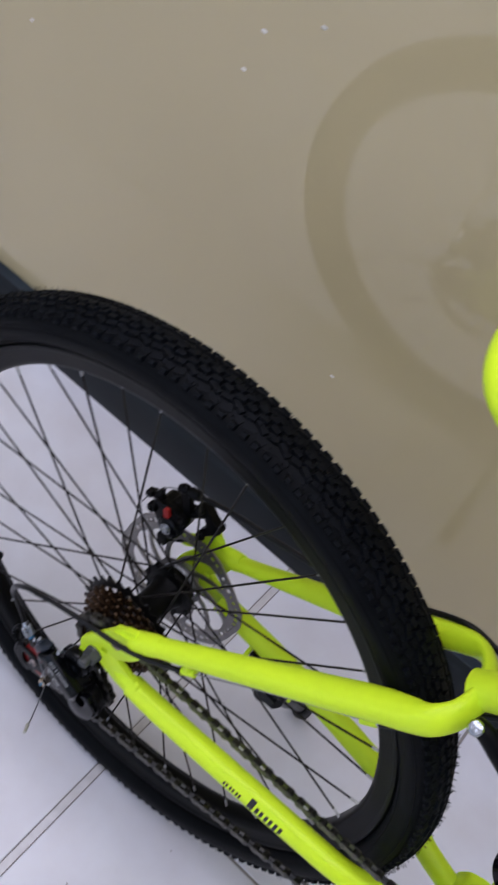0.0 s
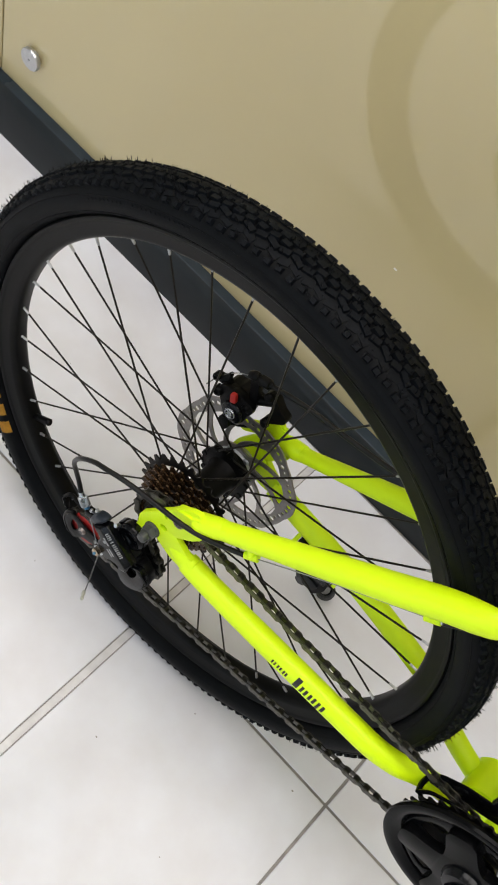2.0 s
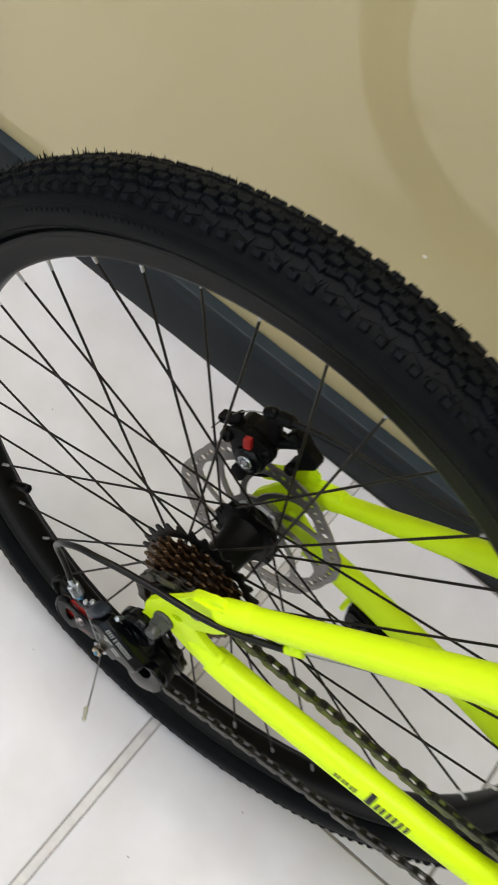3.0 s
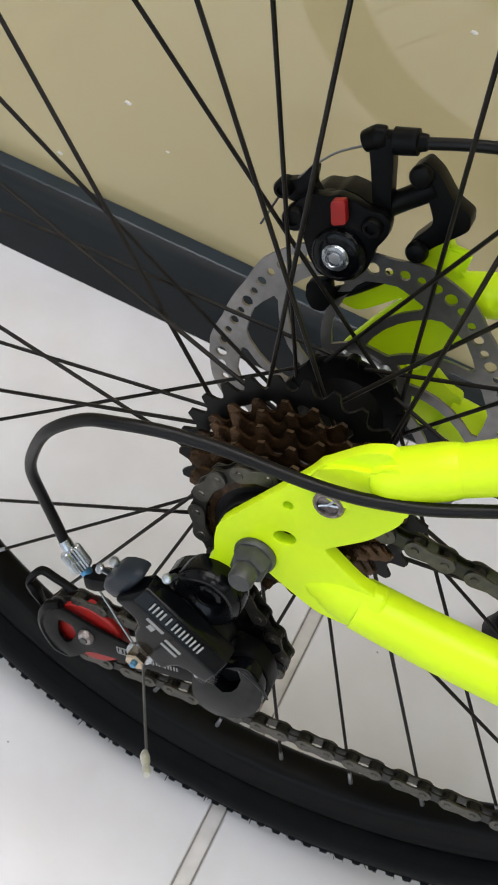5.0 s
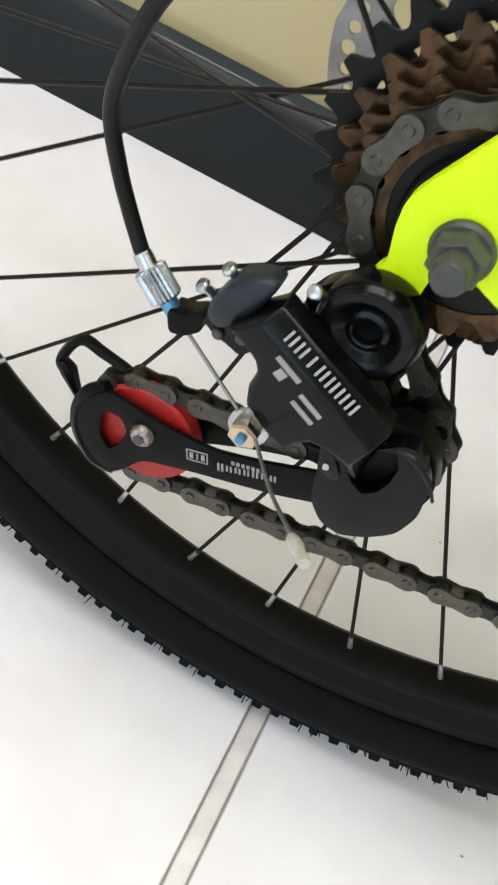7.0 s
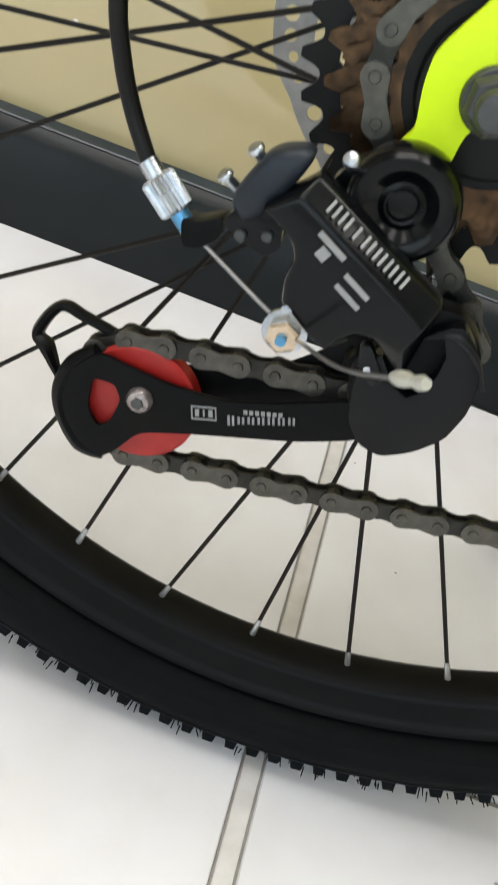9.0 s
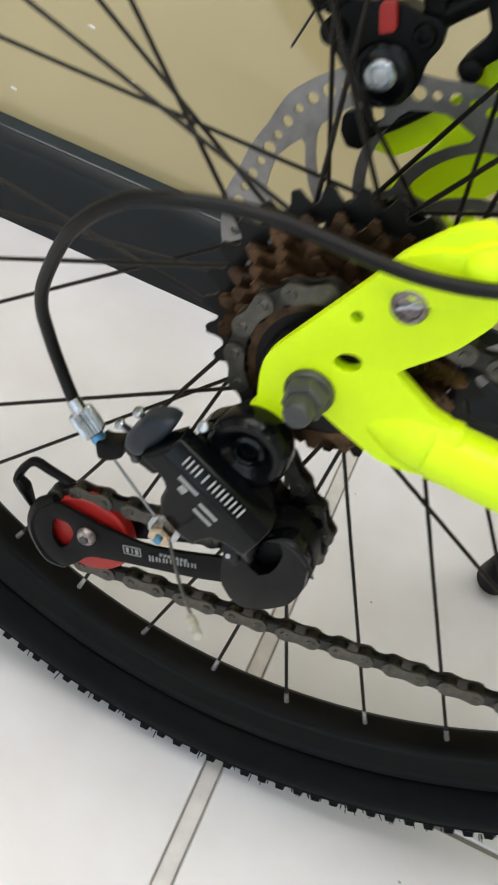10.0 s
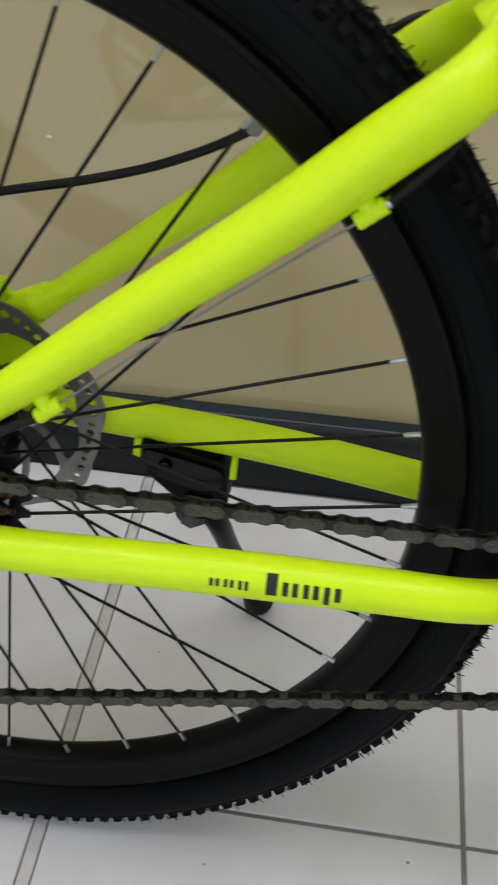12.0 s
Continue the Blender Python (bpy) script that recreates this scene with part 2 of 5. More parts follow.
def box(x0, x1, y0, y1, z0, z1, bevel=0.0, segs=2):
    bm = bmesh.new()
    bmesh.ops.create_cube(bm, size=1, matrix=Matrix.Translation(((x0 + x1) / 2, (y0 + y1) / 2, (z0 + z1) / 2)) @ Matrix.Diagonal((x1 - x0, y1 - y0, z1 - z0, 1)))
    if bevel:
        bmesh.ops.bevel(bm, geom=bm.edges[:], offset=bevel, segments=segs, affect="EDGES", clamp_overlap=True)
    return bm


# ------------------------------------------------------------ the room
WALL_Y = 0.361
floor = part("floor", box(-3.0, 3.0, -3.2, 0.43, -0.06, -0.0025), GROUT, smooth=False)
tagged(floor, "polished off-white ceramic tile floor with grey joints", "floor", kind="structure")
joint_strip = part("joint_strip", box(0.0276, 0.0372, -3.15, 0.328, -0.0024, -0.0006, 0.0004), STRIP, floor, "clear grey plastic joint strip", smooth=False)
TURN = pose(0, 0, 0, 0, 0, -0.6)
joint_strip.matrix_local = TURN
for sx in (0.0270, 0.0378):
    part("strip_edge", box(sx - 0.0006, sx + 0.0006, -3.15, 0.328, -0.0024, -0.0002, 0.0003), GROUT, floor, "dark edge line of the joint strip", smooth=False).matrix_local = TURN

back_wall = part("wall_north", box(-3.0, 3.0, WALL_Y + 0.02, WALL_Y + 0.14, 0.0, 2.8), PLASTER, smooth=False)
tagged(back_wall, "wall behind glossy tan cladding panels", "wall", kind="structure")
for x0, x1 in ((-3.0, -1.9295), (-1.9265, -0.7295), (-0.7265, 0.4705), (0.4735, 1.6685), (1.6715, 3.0)):
    part("panel", box(x0, x1, WALL_Y, WALL_Y + 0.018, 0.084, 2.6, 0.0012), PANEL, back_wall, "glossy back-painted tan panel", smooth=False)
for name, b in (("wall_east", (3.0, 3.12, -3.2, 0.52, 0, 2.8)), ("wall_west", (-3.12, -3.0, -3.2, 0.52, 0, 2.8))):
    tagged(part(name, box(*b), PLASTER, smooth=False), "plain white plastered wall", "wall", kind="structure")
outer = [(-3.12, 0), (3.12, 0), (3.12, 2.8), (-3.12, 2.8)]
hole = [(-2.4, 0.3), (1.2, 0.3), (1.2, 2.4), (-2.4, 2.4)]
tagged(part("wall_south", plate(outer, -3.32, -3.2, [hole]), PLASTER, smooth=False), "white plastered wall with a wide shop window", "wall", kind="structure")
tagged(part("ceiling", box(-3.12, 3.12, -3.32, 0.52, 2.8, 2.9), PLASTER, smooth=False), "plain white ceiling", "ceiling", kind="structure")
win = part("window_1", plate([(-2.4, 0.3), (1.2, 0.3), (1.2, 2.4), (-2.4, 2.4)], -3.29, -3.23, [[(-2.34, 0.36), (-0.63, 0.36), (-0.63, 2.34), (-2.34, 2.34)], [(-0.57, 0.36), (1.14, 0.36), (1.14, 2.34), (-0.57, 2.34)]]), FRAME, smooth=False)
tagged(win, "wide aluminium framed shop window", "window", kind="structure")
for x0, x1 in ((-2.34, -0.63), (-0.57, 1.14)):
    pane = part("pane", box(x0, x1, -3.262, -3.256, 0.36, 2.34), GLASS, win, smooth=False)
    pane.visible_shadow = False
for px, py, sx, sy, watts in PANELS:
    ox, oy = sx / 2, sy / 2
    cl = part("ceiling_light", plate([(-ox, -oy), (ox, -oy), (ox, oy), (-ox, oy)], 0, 0.03, [[(0.02 - ox, 0.02 - oy), (ox - 0.02, 0.02 - oy), (ox - 0.02, oy - 0.02), (0.02 - ox, oy - 0.02)]]), FRAME, smooth=False)
    cl.matrix_world = Matrix.Translation((px, py, 2.8)) @ pose(0, 0, 0, 90)
    tagged(cl, "rectangular ceiling light panel with pale metal frame", "ceiling light", "ceiling light panels")
    part("diffuser", box(0.02 - ox, ox - 0.02, 0.012, 0.02, 0.02 - oy, oy - 0.02), GLOW, cl, "glowing white diffuser", smooth=False)

# skirting with a rounded top edge
prof = [(0.330, 0.0), (0.3330, 0.0740), (0.3375, 0.0795), (0.3445, 0.0860), (0.3465, 0.0868), (0.3605, 0.0868), (0.3605, 0.0)]
bm = bmesh.new()
for x in (-3.0, 3.0):
    bm.faces.new([bm.verts.new((x, y, z)) for y, z in prof])
bm.verts.ensure_lookup_table()
for i in range(len(prof)):
    j = (i + 1) % len(prof)
    bm.faces.new((bm.verts[i], bm.verts[j], bm.verts[len(prof) + j], bm.verts[len(prof) + i]))
baseboard = part("baseboard", bm, SKIRT)
tagged(baseboard, "dark grey skirting board, lit top edge tinted lighter", "baseboard", kind="structure")
# thin added layer along the skirting's top that carries its painted light
bm = bmesh.new()
strip = [(0.3440, 0.0858), (0.3436, 0.0864), (0.3452, 0.0874), (0.3600, 0.0876), (0.3600, 0.0862), (0.3455, 0.0862)]
for x in (-3.0, 3.0):
    bm.faces.new([bm.verts.new((x, y, z)) for y, z in strip])
bm.verts.ensure_lookup_table()
for i in range(6):
    bm.faces.new((bm.verts[i], bm.verts[(i + 1) % 6], bm.verts[6 + (i + 1) % 6], bm.verts[6 + i]))
bmesh.ops.recalc_face_normals(bm, faces=bm.faces)
part("edge_strip", bm, LITEDGE, baseboard, "skirting's top edge, tinted blue-grey for the light it catches", smooth=False)


def standoff(x, z):
    """A round metal cap on a spacer that holds a wall panel."""
    cap = part("panel_fixing", lathe([(0.011, 0.0), (0.011, -0.004), (0.0165, -0.004), (0.0175, -0.006), (0.0175, -0.010), (0.0165, -0.0115), (0.002, -0.0115), (0.0016, -0.009)], 32), ALLOY)
    cap.location = (x, WALL_Y - 0.0005, z)
    tagged(cap, "round brushed metal panel fixing cap on the wall", "panel fixing", "panel fixing caps")
    return cap


for fx, fz in ((-0.657, 0.168), (-0.797, 0.168)):
    standoff(fx, fz)
# small pale flecks stuck to the panels
rng = random.Random(5)
bm = bmesh.new()
for fx, fz in ((-0.561, 0.536), (-0.26, 0.651), (-0.186, 0.738), (-0.247, 0.70), (-0.364, 0.115), (-0.298, 0.197), (-0.256, 0.167), (-0.043, 0.363)):
    bmesh.ops.create_icosphere(bm, subdivisions=1, radius=rng.uniform(0.0014, 0.0026), matrix=Matrix.Translation((fx, WALL_Y - 0.0004, fz)) @ Matrix.Diagonal((1.6, 0.4, 0.8, 1)))
tagged(part("paint_fleck", bm, FLECK), "tiny pale flecks stuck on the tan panel", "paint fleck", kind="stuff")

bm = bmesh.new()
for fx, fy, fr in ((0.0975, -0.181, 0.0012), (0.3165, -0.0498, 0.0014), (0.163, -0.0734, 0.0010), (0.091, 0.1082, 0.0008), (-0.12, -0.09, 0.0007), (0.25, -0.22, 0.0009), (-0.31, 0.14, 0.0008), (0.05, 0.20, 0.0007)):
    bmesh.ops.create_icosphere(bm, subdivisions=1, radius=fr, matrix=Matrix.Translation((fx, fy, 0.0003)) @ Matrix.Diagonal((1.3, 0.9, 0.35, 1)))
tagged(part("floor_grit", bm, GROUT), "tiny dark specks of grit lying on the tile floor", "grit", kind="stuff")

# ------------------------------------------------------------ the bicycle
bike = new("bicycle")
bike.matrix_world = pose(-0.0011, 0, 0.3326, -6.79, 0, -0.69)
bike.empty_display_size = 0.1
tagged(bike, "neon yellow mountain bike with black wheels leaning on its kickstand", "bicycle")

# ---- rear wheel: rim, tyre, spokes, nipples, valve
PHASE = 151.42
rim_profile = [(0.2727, -0.0060), (0.2727, 0.0060), (0.2755, 0.0105), (0.2790, 0.0124), (0.2895, 0.0128), (0.2912, 0.0140), (0.2930, 0.0152), (0.2952, 0.0152), (0.2962, 0.0142), (0.2958, 0.0118), (0.283, 0.0105), (0.279, 0.0), (0.283, -0.0105), (0.2958, -0.0118), (0.2962, -0.0142), (0.2952, -0.0152), (0.2930, -0.0152), (0.2912, -0.0140), (0.2895, -0.0128), (0.2790, -0.0124), (0.2755, -0.0105)]
wheel = part("rear_wheel", lathe(rim_profile, 144, closed=True), RIM, bike, "black alloy rim of the rear wheel")
wheel.location = (0.0011, 0, -0.0004)
tyre_profile = [(0.288, -0.0100), (0.2955, -0.0112), (0.2974, -0.0125), (0.2982, -0.0165), (0.3012, -0.0218), (0.306, -0.0250), (0.313, -0.0262), (0.320, -0.0250), (0.3252, -0.0205), (0.3304, -0.0130), (0.3329, 0.0),
                (0.3314, 0.0148), (0.3274, 0.0232), (0.320, 0.0280), (0.313, 0.0292), (0.306, 0.0272), (0.3012, 0.0226), (0.2982, 0.0165), (0.2974, 0.0125), (0.2955, 0.0112), (0.288, 0.0100)]
tyre = part("tyre", lathe(tyre_profile, 160, closed=True), RUBBER, wheel, "black knobbly tyre")
# raised ribs on the side wall
for r0 in (0.3030, 0.3185):
    for s in (-1, 1):
        y0 = s * (1.0 if s < 0 else 1.11) * np.interp(r0, [0.2982, 0.3012, 0.306, 0.313, 0.320], [0.0165, 0.0218, 0.0250, 0.0262, 0.0250])
        part("sidewall_rib", lathe([(r0 - 0.0006, y0), (r0, y0 + s * 0.0006), (r0 + 0.0006, y0)], 144, closed=True), RUBBER, wheel)


def knob(bm, ang, y, r, sx, sy, h, twist=0.0, tilt=0.0, top=0.41):
    """One tread block: along the tyre sx, across sy, high h, tapered."""
    m = Matrix.Rotation(-radians(ang), 4, "Y") @ Matrix.Translation((r, y, 0)) @ Matrix.Rotation(radians(tilt), 4, "Z") @ Matrix.Rotation(radians(twist), 4, "X")
    vs = [bm.verts.new(m @ Vector((x, b * sy * k, c * sx * k))) for x, k in ((-0.002, 0.5), (h * 0.9, top)) for b, c in ((-1, -1), (1, -1), (1, 1), (-1, 1))]
    for f in ((4, 5, 6, 7), (0, 1, 5, 4), (1, 2, 6, 5), (2, 3, 7, 6), (3, 0, 4, 7)):
        bm.faces.new([vs[i] for i in f])


# each unit of the tread: two shoulder blocks, a slanted bar, a hooked block and a centre pair on either side
bm = bmesh.new()
UNITS = 90
rng = random.Random(3)
step = 360 / UNITS
for i in range(UNITS):
    for s in (-1, 1):
        a = step * (i + (0.25 if s > 0 else 0))
        jit = [rng.uniform(-0.012, 0.012) * step for k in range(6)]
        yo, ro = (0.0231, 0.3266) if s > 0 else (-0.0196, 0.3252)
        hi, tp, ln = (0.0031, 0.38, 0.0100) if s > 0 else (0.0046, 0.31, 0.0080)
        knob(bm, a - 0.25 * step + jit[0], yo, ro, ln, 0.0064, hi, s * 3, s * 42, tp)
        knob(bm, a + 0.25 * step + jit[1], yo - s * 0.0004, ro + 0.0003, ln * 0.92, 0.0058, hi, s * -3, s * 41, tp)
        knob(bm, a - 0.20 * step + jit[2], yo - s * 0.0058, ro + 0.0036, 0.0118, 0.0054, 0.0015, s * 19, s * 24, 0.46)
        knob(bm, a + 0.29 * step + jit[3], yo - s * 0.0056, ro + 0.0034, 0.0104, 0.0056, 0.0015, s * -15, s * 25, 0.46)
        knob(bm, a + 0.02 * step + jit[4], s * 0.0086, 0.3327, 0.0130, 0.0052, 0.0014, s * 22, s * 11, 0.46)
        knob(bm, a + 0.53 * step + jit[5], s * 0.0084, 0.3327, 0.0098, 0.0054, 0.0014, s * -12, s * 11, 0.46)
        knob(bm, a + 0.18 * step + jit[2], s * 0.0030, 0.3338, 0.0100, 0.0058, 0.0028, s * -8, s * 3, 0.41)
        knob(bm, a + 0.69 * step + jit[3], s * 0.0030, 0.3338, 0.0096, 0.0058, 0.0028, s * 6, s * 3, 0.41)
tread = part("tread", bm, TREAD, wheel, "black rubber tread blocks", smooth=False)
tagged(tread, kind="stuff")
# moulding whiskers
bm = bmesh.new()
for i in range(2100):
    a = radians(rng.uniform(0, 360))
    y = rng.uniform(-0.022, 0.022)
    r = np.interp(abs(y), [0, 0.013, 0.0205, 0.023], [0.3352, 0.333, 0.3278, 0.3238])
    n = Vector((math.cos(a), y * 25 * rng.uniform(0.4, 1.2), math.sin(a))).normalized()
    p = Vector((r * math.cos(a), y, r * math.sin(a)))
    j = Vector((rng.uniform(-1, 1), rng.uniform(-1, 1), rng.uniform(-1, 1))) * 0.35
    tube(bm, [p, p + (n + j).normalized() * rng.uniform(0.0022, 0.0058)], [0.00046, 0.00030], 3)
tagged(part("whisker", bm, RUBBER, wheel, "thin rubber moulding whiskers", smooth=False), kind="stuff")
# yellow mark on the side wall, in separate bars
def wall_y(r):
    """Half width of the tyre at radius r, on the side wall."""
    return float(np.interp(r, [0.2982, 0.3012, 0.306, 0.313, 0.320], [0.0165, 0.0218, 0.0250, 0.0262, 0.0250]))


for k in range(5):
    a0 = 198.0 + k * 4.75
    bm = bmesh.new()
    rows = []
    for q in range(5):
        a = radians(a0 + q * 0.75)
        rows.append([bm.verts.new((r * math.cos(a), -wall_y(r) - 0.0007, r * math.sin(a))) for r in (0.3000, 0.3012, 0.3035, 0.3060, 0.3095, 0.3125)])
    for p, q in zip(rows, rows[1:]):
        for n in range(5):
            bm.faces.new((p[n], p[n + 1], q[n + 1], q[n]))
    bmesh.ops.solidify(bm, geom=bm.faces[:], thickness=0.0004)
    part("sidewall_mark", bm, YELLOWPR, wheel, "orange-yellow bar printed on the tyre", smooth=False)
# raised moulded marks, a row of small bars
for k in range(22):
    a = radians(112 + k * 0.92 + (1.6 if k > 12 else 0))
    p = Vector((0.3150 * math.cos(a), -0.0260, 0.3150 * math.sin(a)))
    bm = box(-0.0012, 0.0012, -0.0004, 0.0004, -0.0011, 0.0011, 0.0002, 1)
    bmesh.ops.transform(bm, matrix=Matrix.Translation(p) @ Matrix.Rotation(math.pi / 2 - a, 4, "Y"), verts=bm.verts)
    part("moulded_mark", bm, RUBBER, wheel, smooth=False)

spoke_sets = {0: (0.034, 1), 1: (-0.021, -1), 2: (0.034, -1), 3: (-0.021, 1)}
for j in range(36):
    a = radians(PHASE + 10 * j)
    y, s = spoke_sets[j % 4]
    h = a + s * radians(56)
    out = 0.0016 if (j // 2) % 2 else -0.0016
    top = Vector((0.2725 * math.cos(a), 0.0007 * (1 if y > 0 else -1), 0.2725 * math.sin(a)))
    foot = Vector((0.0285 * math.cos(h), y + out, 0.0285 * math.sin(h)))
    d = (foot - top).normalized()
    part("spoke", tube(bmesh.new(), [top, foot], 0.00105, 7), SPOKE, wheel)
    part("nipple", tube(bmesh.new(), [top - d * 0.003, top + d * 0.001, top + d * 0.0075, top + d * 0.009], [0.0019, 0.0015, 0.0013, 0.0010], 8), NIPPLE, wheel)
a = radians(216.3)
v0 = Vector((math.cos(a), 0, math.sin(a)))
part("valve", tube(bmesh.new(), [v0 * 0.271, v0 * 0.262, v0 * 0.2615, v0 * 0.246, v0 * 0.2445], [0.0042, 0.0042, 0.0046, 0.0046, 0.003], 12), BLACKP, wheel, "black valve with dust cap")

# ---- hub, brake rotor, freewheel
hub = part("hub", lathe([(0.008, -0.03), (0.024, -0.0235), (0.0302, -0.0232), (0.0306, -0.0225), (0.0302, -0.0195), (0.024, -0.0175), (0.0185, -0.013), (0.0165, 0.0), (0.0175, 0.024), (0.0205, 0.0305), (0.0245, 0.0320), (0.0300, 0.0325), (0.0306, 0.034), (0.0300, 0.0358), (0.0245, 0.0365), (0.0215, 0.040), (0.0215, 0.049), (0.010, 0.0495)], 40), BLACKP, bike, "glossy black rear hub")
for y0 in (-0.0215, 0.0340):
    for k in range(9):
        g = radians(40 * k + (20 if y0 > 0 else 0))
        part("flange_lug", tube(bmesh.new(), [(0.0286 * math.cos(g), y0 - 0.0026, 0.0286 * math.sin(g)), (0.0286 * math.cos(g), y0 + 0.0026, 0.0286 * math.sin(g))], 0.0034, 10), BLACKP, hub)
axle = part("axle", cyl((0, -0.083, 0), (0, 0.082, 0), 0.0048, 16), GREYNUT, bike, "threaded grey axle")
# wavy rotor
ring = []
for k in range(240):
    a = 2 * math.pi * k / 240
    r = 0.0792 + 0.0022 * max(-0.8, min(0.9, 1.5 * math.cos(6 * (a - radians(135)))))
    ring.append((r * math.cos(a), r * math.sin(a)))
holes = []


def sweep(r):
    """Lean of the rotor arms, in radians, at radius r."""
    return radians(0.95) * (0.060 - r) * 1000


ARMS = 10
for k in range(ARMS):
    b = radians(111 + 360 * k / ARMS)
    b2 = b + 2 * math.pi / ARMS
    w = []
    for r in np.linspace(0.0285, 0.0600, 6):
        w.append((r, b + sweep(r) + 0.0031 / r))
    for f in np.linspace(0, 1, 5):
        g = b + 0.085 + f * (b2 - b - 0.17)
        w.append((0.0642 - 0.0012 * math.cos(2 * math.pi * f), g - radians(2.0)))
    for r in np.linspace(0.0600, 0.0285, 6):
        w.append((r, b2 + sweep(r) - 0.0031 / r))
    holes.append([(r * math.cos(q), r * math.sin(q)) for r, q in w])
for k in range(60):
    b = 2 * math.pi * k / 60
    lobe = math.cos(6 * (b - radians(135)))
    r = 0.0722 + 0.0022 * lobe
    hr = 0.0031 if k % 5 == 2 else (0.0026 if k % 2 else 0.0021)
    holes.append(circle(r * math.cos(b), r * math.sin(b), hr, 10))
holes.append(circle(0, 0, 0.018, 24))
rotor = part("brake_rotor", plate(ring, 0.0495, 0.0513, holes), STEEL, bike, "drilled wavy steel brake disc", smooth=False)
for k in range(6):
    b = 2 * math.pi * k / 6 + 0.1
    part("rotor_bolt", bolt((0.022 * math.cos(b), 0.0515, 0.022 * math.sin(b)), (0.022 * math.cos(b), 0.0485, 0.022 * math.sin(b)), 0.002, 0.0036, False), CHROME, rotor)
part("disc_carrier", lathe([(0.0180, 0.0435), (0.0205, 0.0450), (0.0225, 0.0475), (0.0225, 0.0493), (0.0180, 0.0493)], 40), ALLOY, bike, "silver brake disc carrier")
part("hub_spacer", lathe([(0.009, 0.0515), (0.0235, 0.0515), (0.0235, 0.0535), (0.0195, 0.0560), (0.0150, 0.0575), (0.0150, 0.0634), (0.009, 0.0634)], 32), ALLOY, bike, "silver hub end spacer")


def sprocket(teeth, y0, y1, bore, name, material, parent, centre=(0, 0), phase=0.0, slots=0, depth=1.0, slot_turn=0.0, slot_half=0.005, worn=None):
    """A toothed wheel for a chain of 12.7 mm pitch."""
    rp = 0.00635 / math.sin(math.pi / teeth)
    pts = []
    for k in range(teeth):
        for f, r in ((-0.5, -0.0040), (-0.38, -0.0036), (-0.27, -0.0019), (-0.18, 0.0006 * depth), (-0.11, 0.0021 * depth), (0.10, 0.0023 * depth), (0.17, 0.0006 * depth), (0.26, -0.0019), (0.38, -0.0036)):
            a = 2 * math.pi * (k + f) / teeth + phase
            pts.append((centre[0] + (rp + r) * math.cos(a), centre[1] + (rp + r) * math.sin(a)))
    hs = [circle(centre[0], centre[1], bore, 28)]
    for k in range(slots):
        b = 2 * math.pi * k / slots + slot_turn
        rm = (bore + rp - 0.006) / 2
        hs.append(rounded([(centre[0] + (rm + u) * math.cos(b + w), centre[1] + (rm + u) * math.sin(b + w)) for u, w in ((-slot_half, -0.26), (slot_half, -0.30), (slot_half, 0.30), (-slot_half, 0.26))], 2))
    ob = part(name, plate(pts, y0, y1, hs), material, parent, smooth=False)
    # outward faces of the teeth take the brighter, painted-highlight material
    if worn:
        ob.data.materials.append(worn)
        for f in ob.data.polygons:
            if abs(f.normal.y) < 0.5 and math.hypot(f.center.x - centre[0], f.center.z - centre[1]) > rp + 0.0014:
                f.material_index = 1
    return ob


free = part("freewheel", lathe([(0.010, -0.064), (0.0215, -0.0635), (0.0225, -0.0620), (0.0225, -0.058), (0.026, -0.058), (0.029, -0.05), (0.034, -0.04), (0.040, -0.03), (0.040, -0.0265), (0.010, -0.0262)], 40), COGB, bike, "oily multi-speed freewheel")
for k, teeth in enumerate((28, 24, 23, 21, 19, 17, 16)):
    y = -0.0270 - 0.0051 * k
    sprocket(teeth, y - 0.0009, y + 0.0009, 0.0260 if k > 1 else 0.036, "sprocket", COGB if k == 0 else COG, free, phase=0.1 * k, slots=8 if k == 0 else 0, worn=None if k == 0 else LITTIP)

for ob in bike.children:
    if ob.name.split(".")[0] in ("hub", "brake_rotor", "disc_carrier", "hub_spacer", "freewheel"):
        ob.location = wheel.location

# ---- frame: dropouts, stays, shell, seat tube
frame_ob = part("frame", tube_bm([(0.437, 0, -0.022), (0.405, 0, 0.083), (0.365, 0, 0.214), (0.328, 0, 0.335), (0.318, 0, 0.368)], 0.0165, 24), NEON, bike, "neon yellow frame tube")
part("bottom_bracket_shell", lathe([(0.014, -0.036), (0.0205, -0.036), (0.021, -0.035), (0.021, 0.035), (0.0205, 0.036), (0.014, 0.036)], 32, (0.437, 0, -0.022)), NEON, frame_ob)
part("bearing_cup", lathe([(0.009, 0.036), (0.0195, 0.036), (0.0195, 0.041), (0.009, 0.042)], 24, (0.437, 0, -0.022)), BLACKM, frame_ob, "black bearing cup")
DROP = [(5, 51), (-7, 29), (-19.4, 6), (-19, -3), (-16.5, -14), (-19, -19), (-20, -25), (-16, -34), (-9, -38), (-5.2, -36), (-4.4, -26), (-3.6, -11), (-1, -7), (7, -7), (13, -9.5), (32, -16), (43.7, -15), (51, -12.5), (54, -2), (50, 11), (42, 12), (26, 20.5), (24.3, 22), (38, 38), (46, 54), (44, 65), (36, 77.5), (31, 82.5), (22, 77), (10, 62)]
drop_outline = rounded(mm(DROP), 3, 0.28)
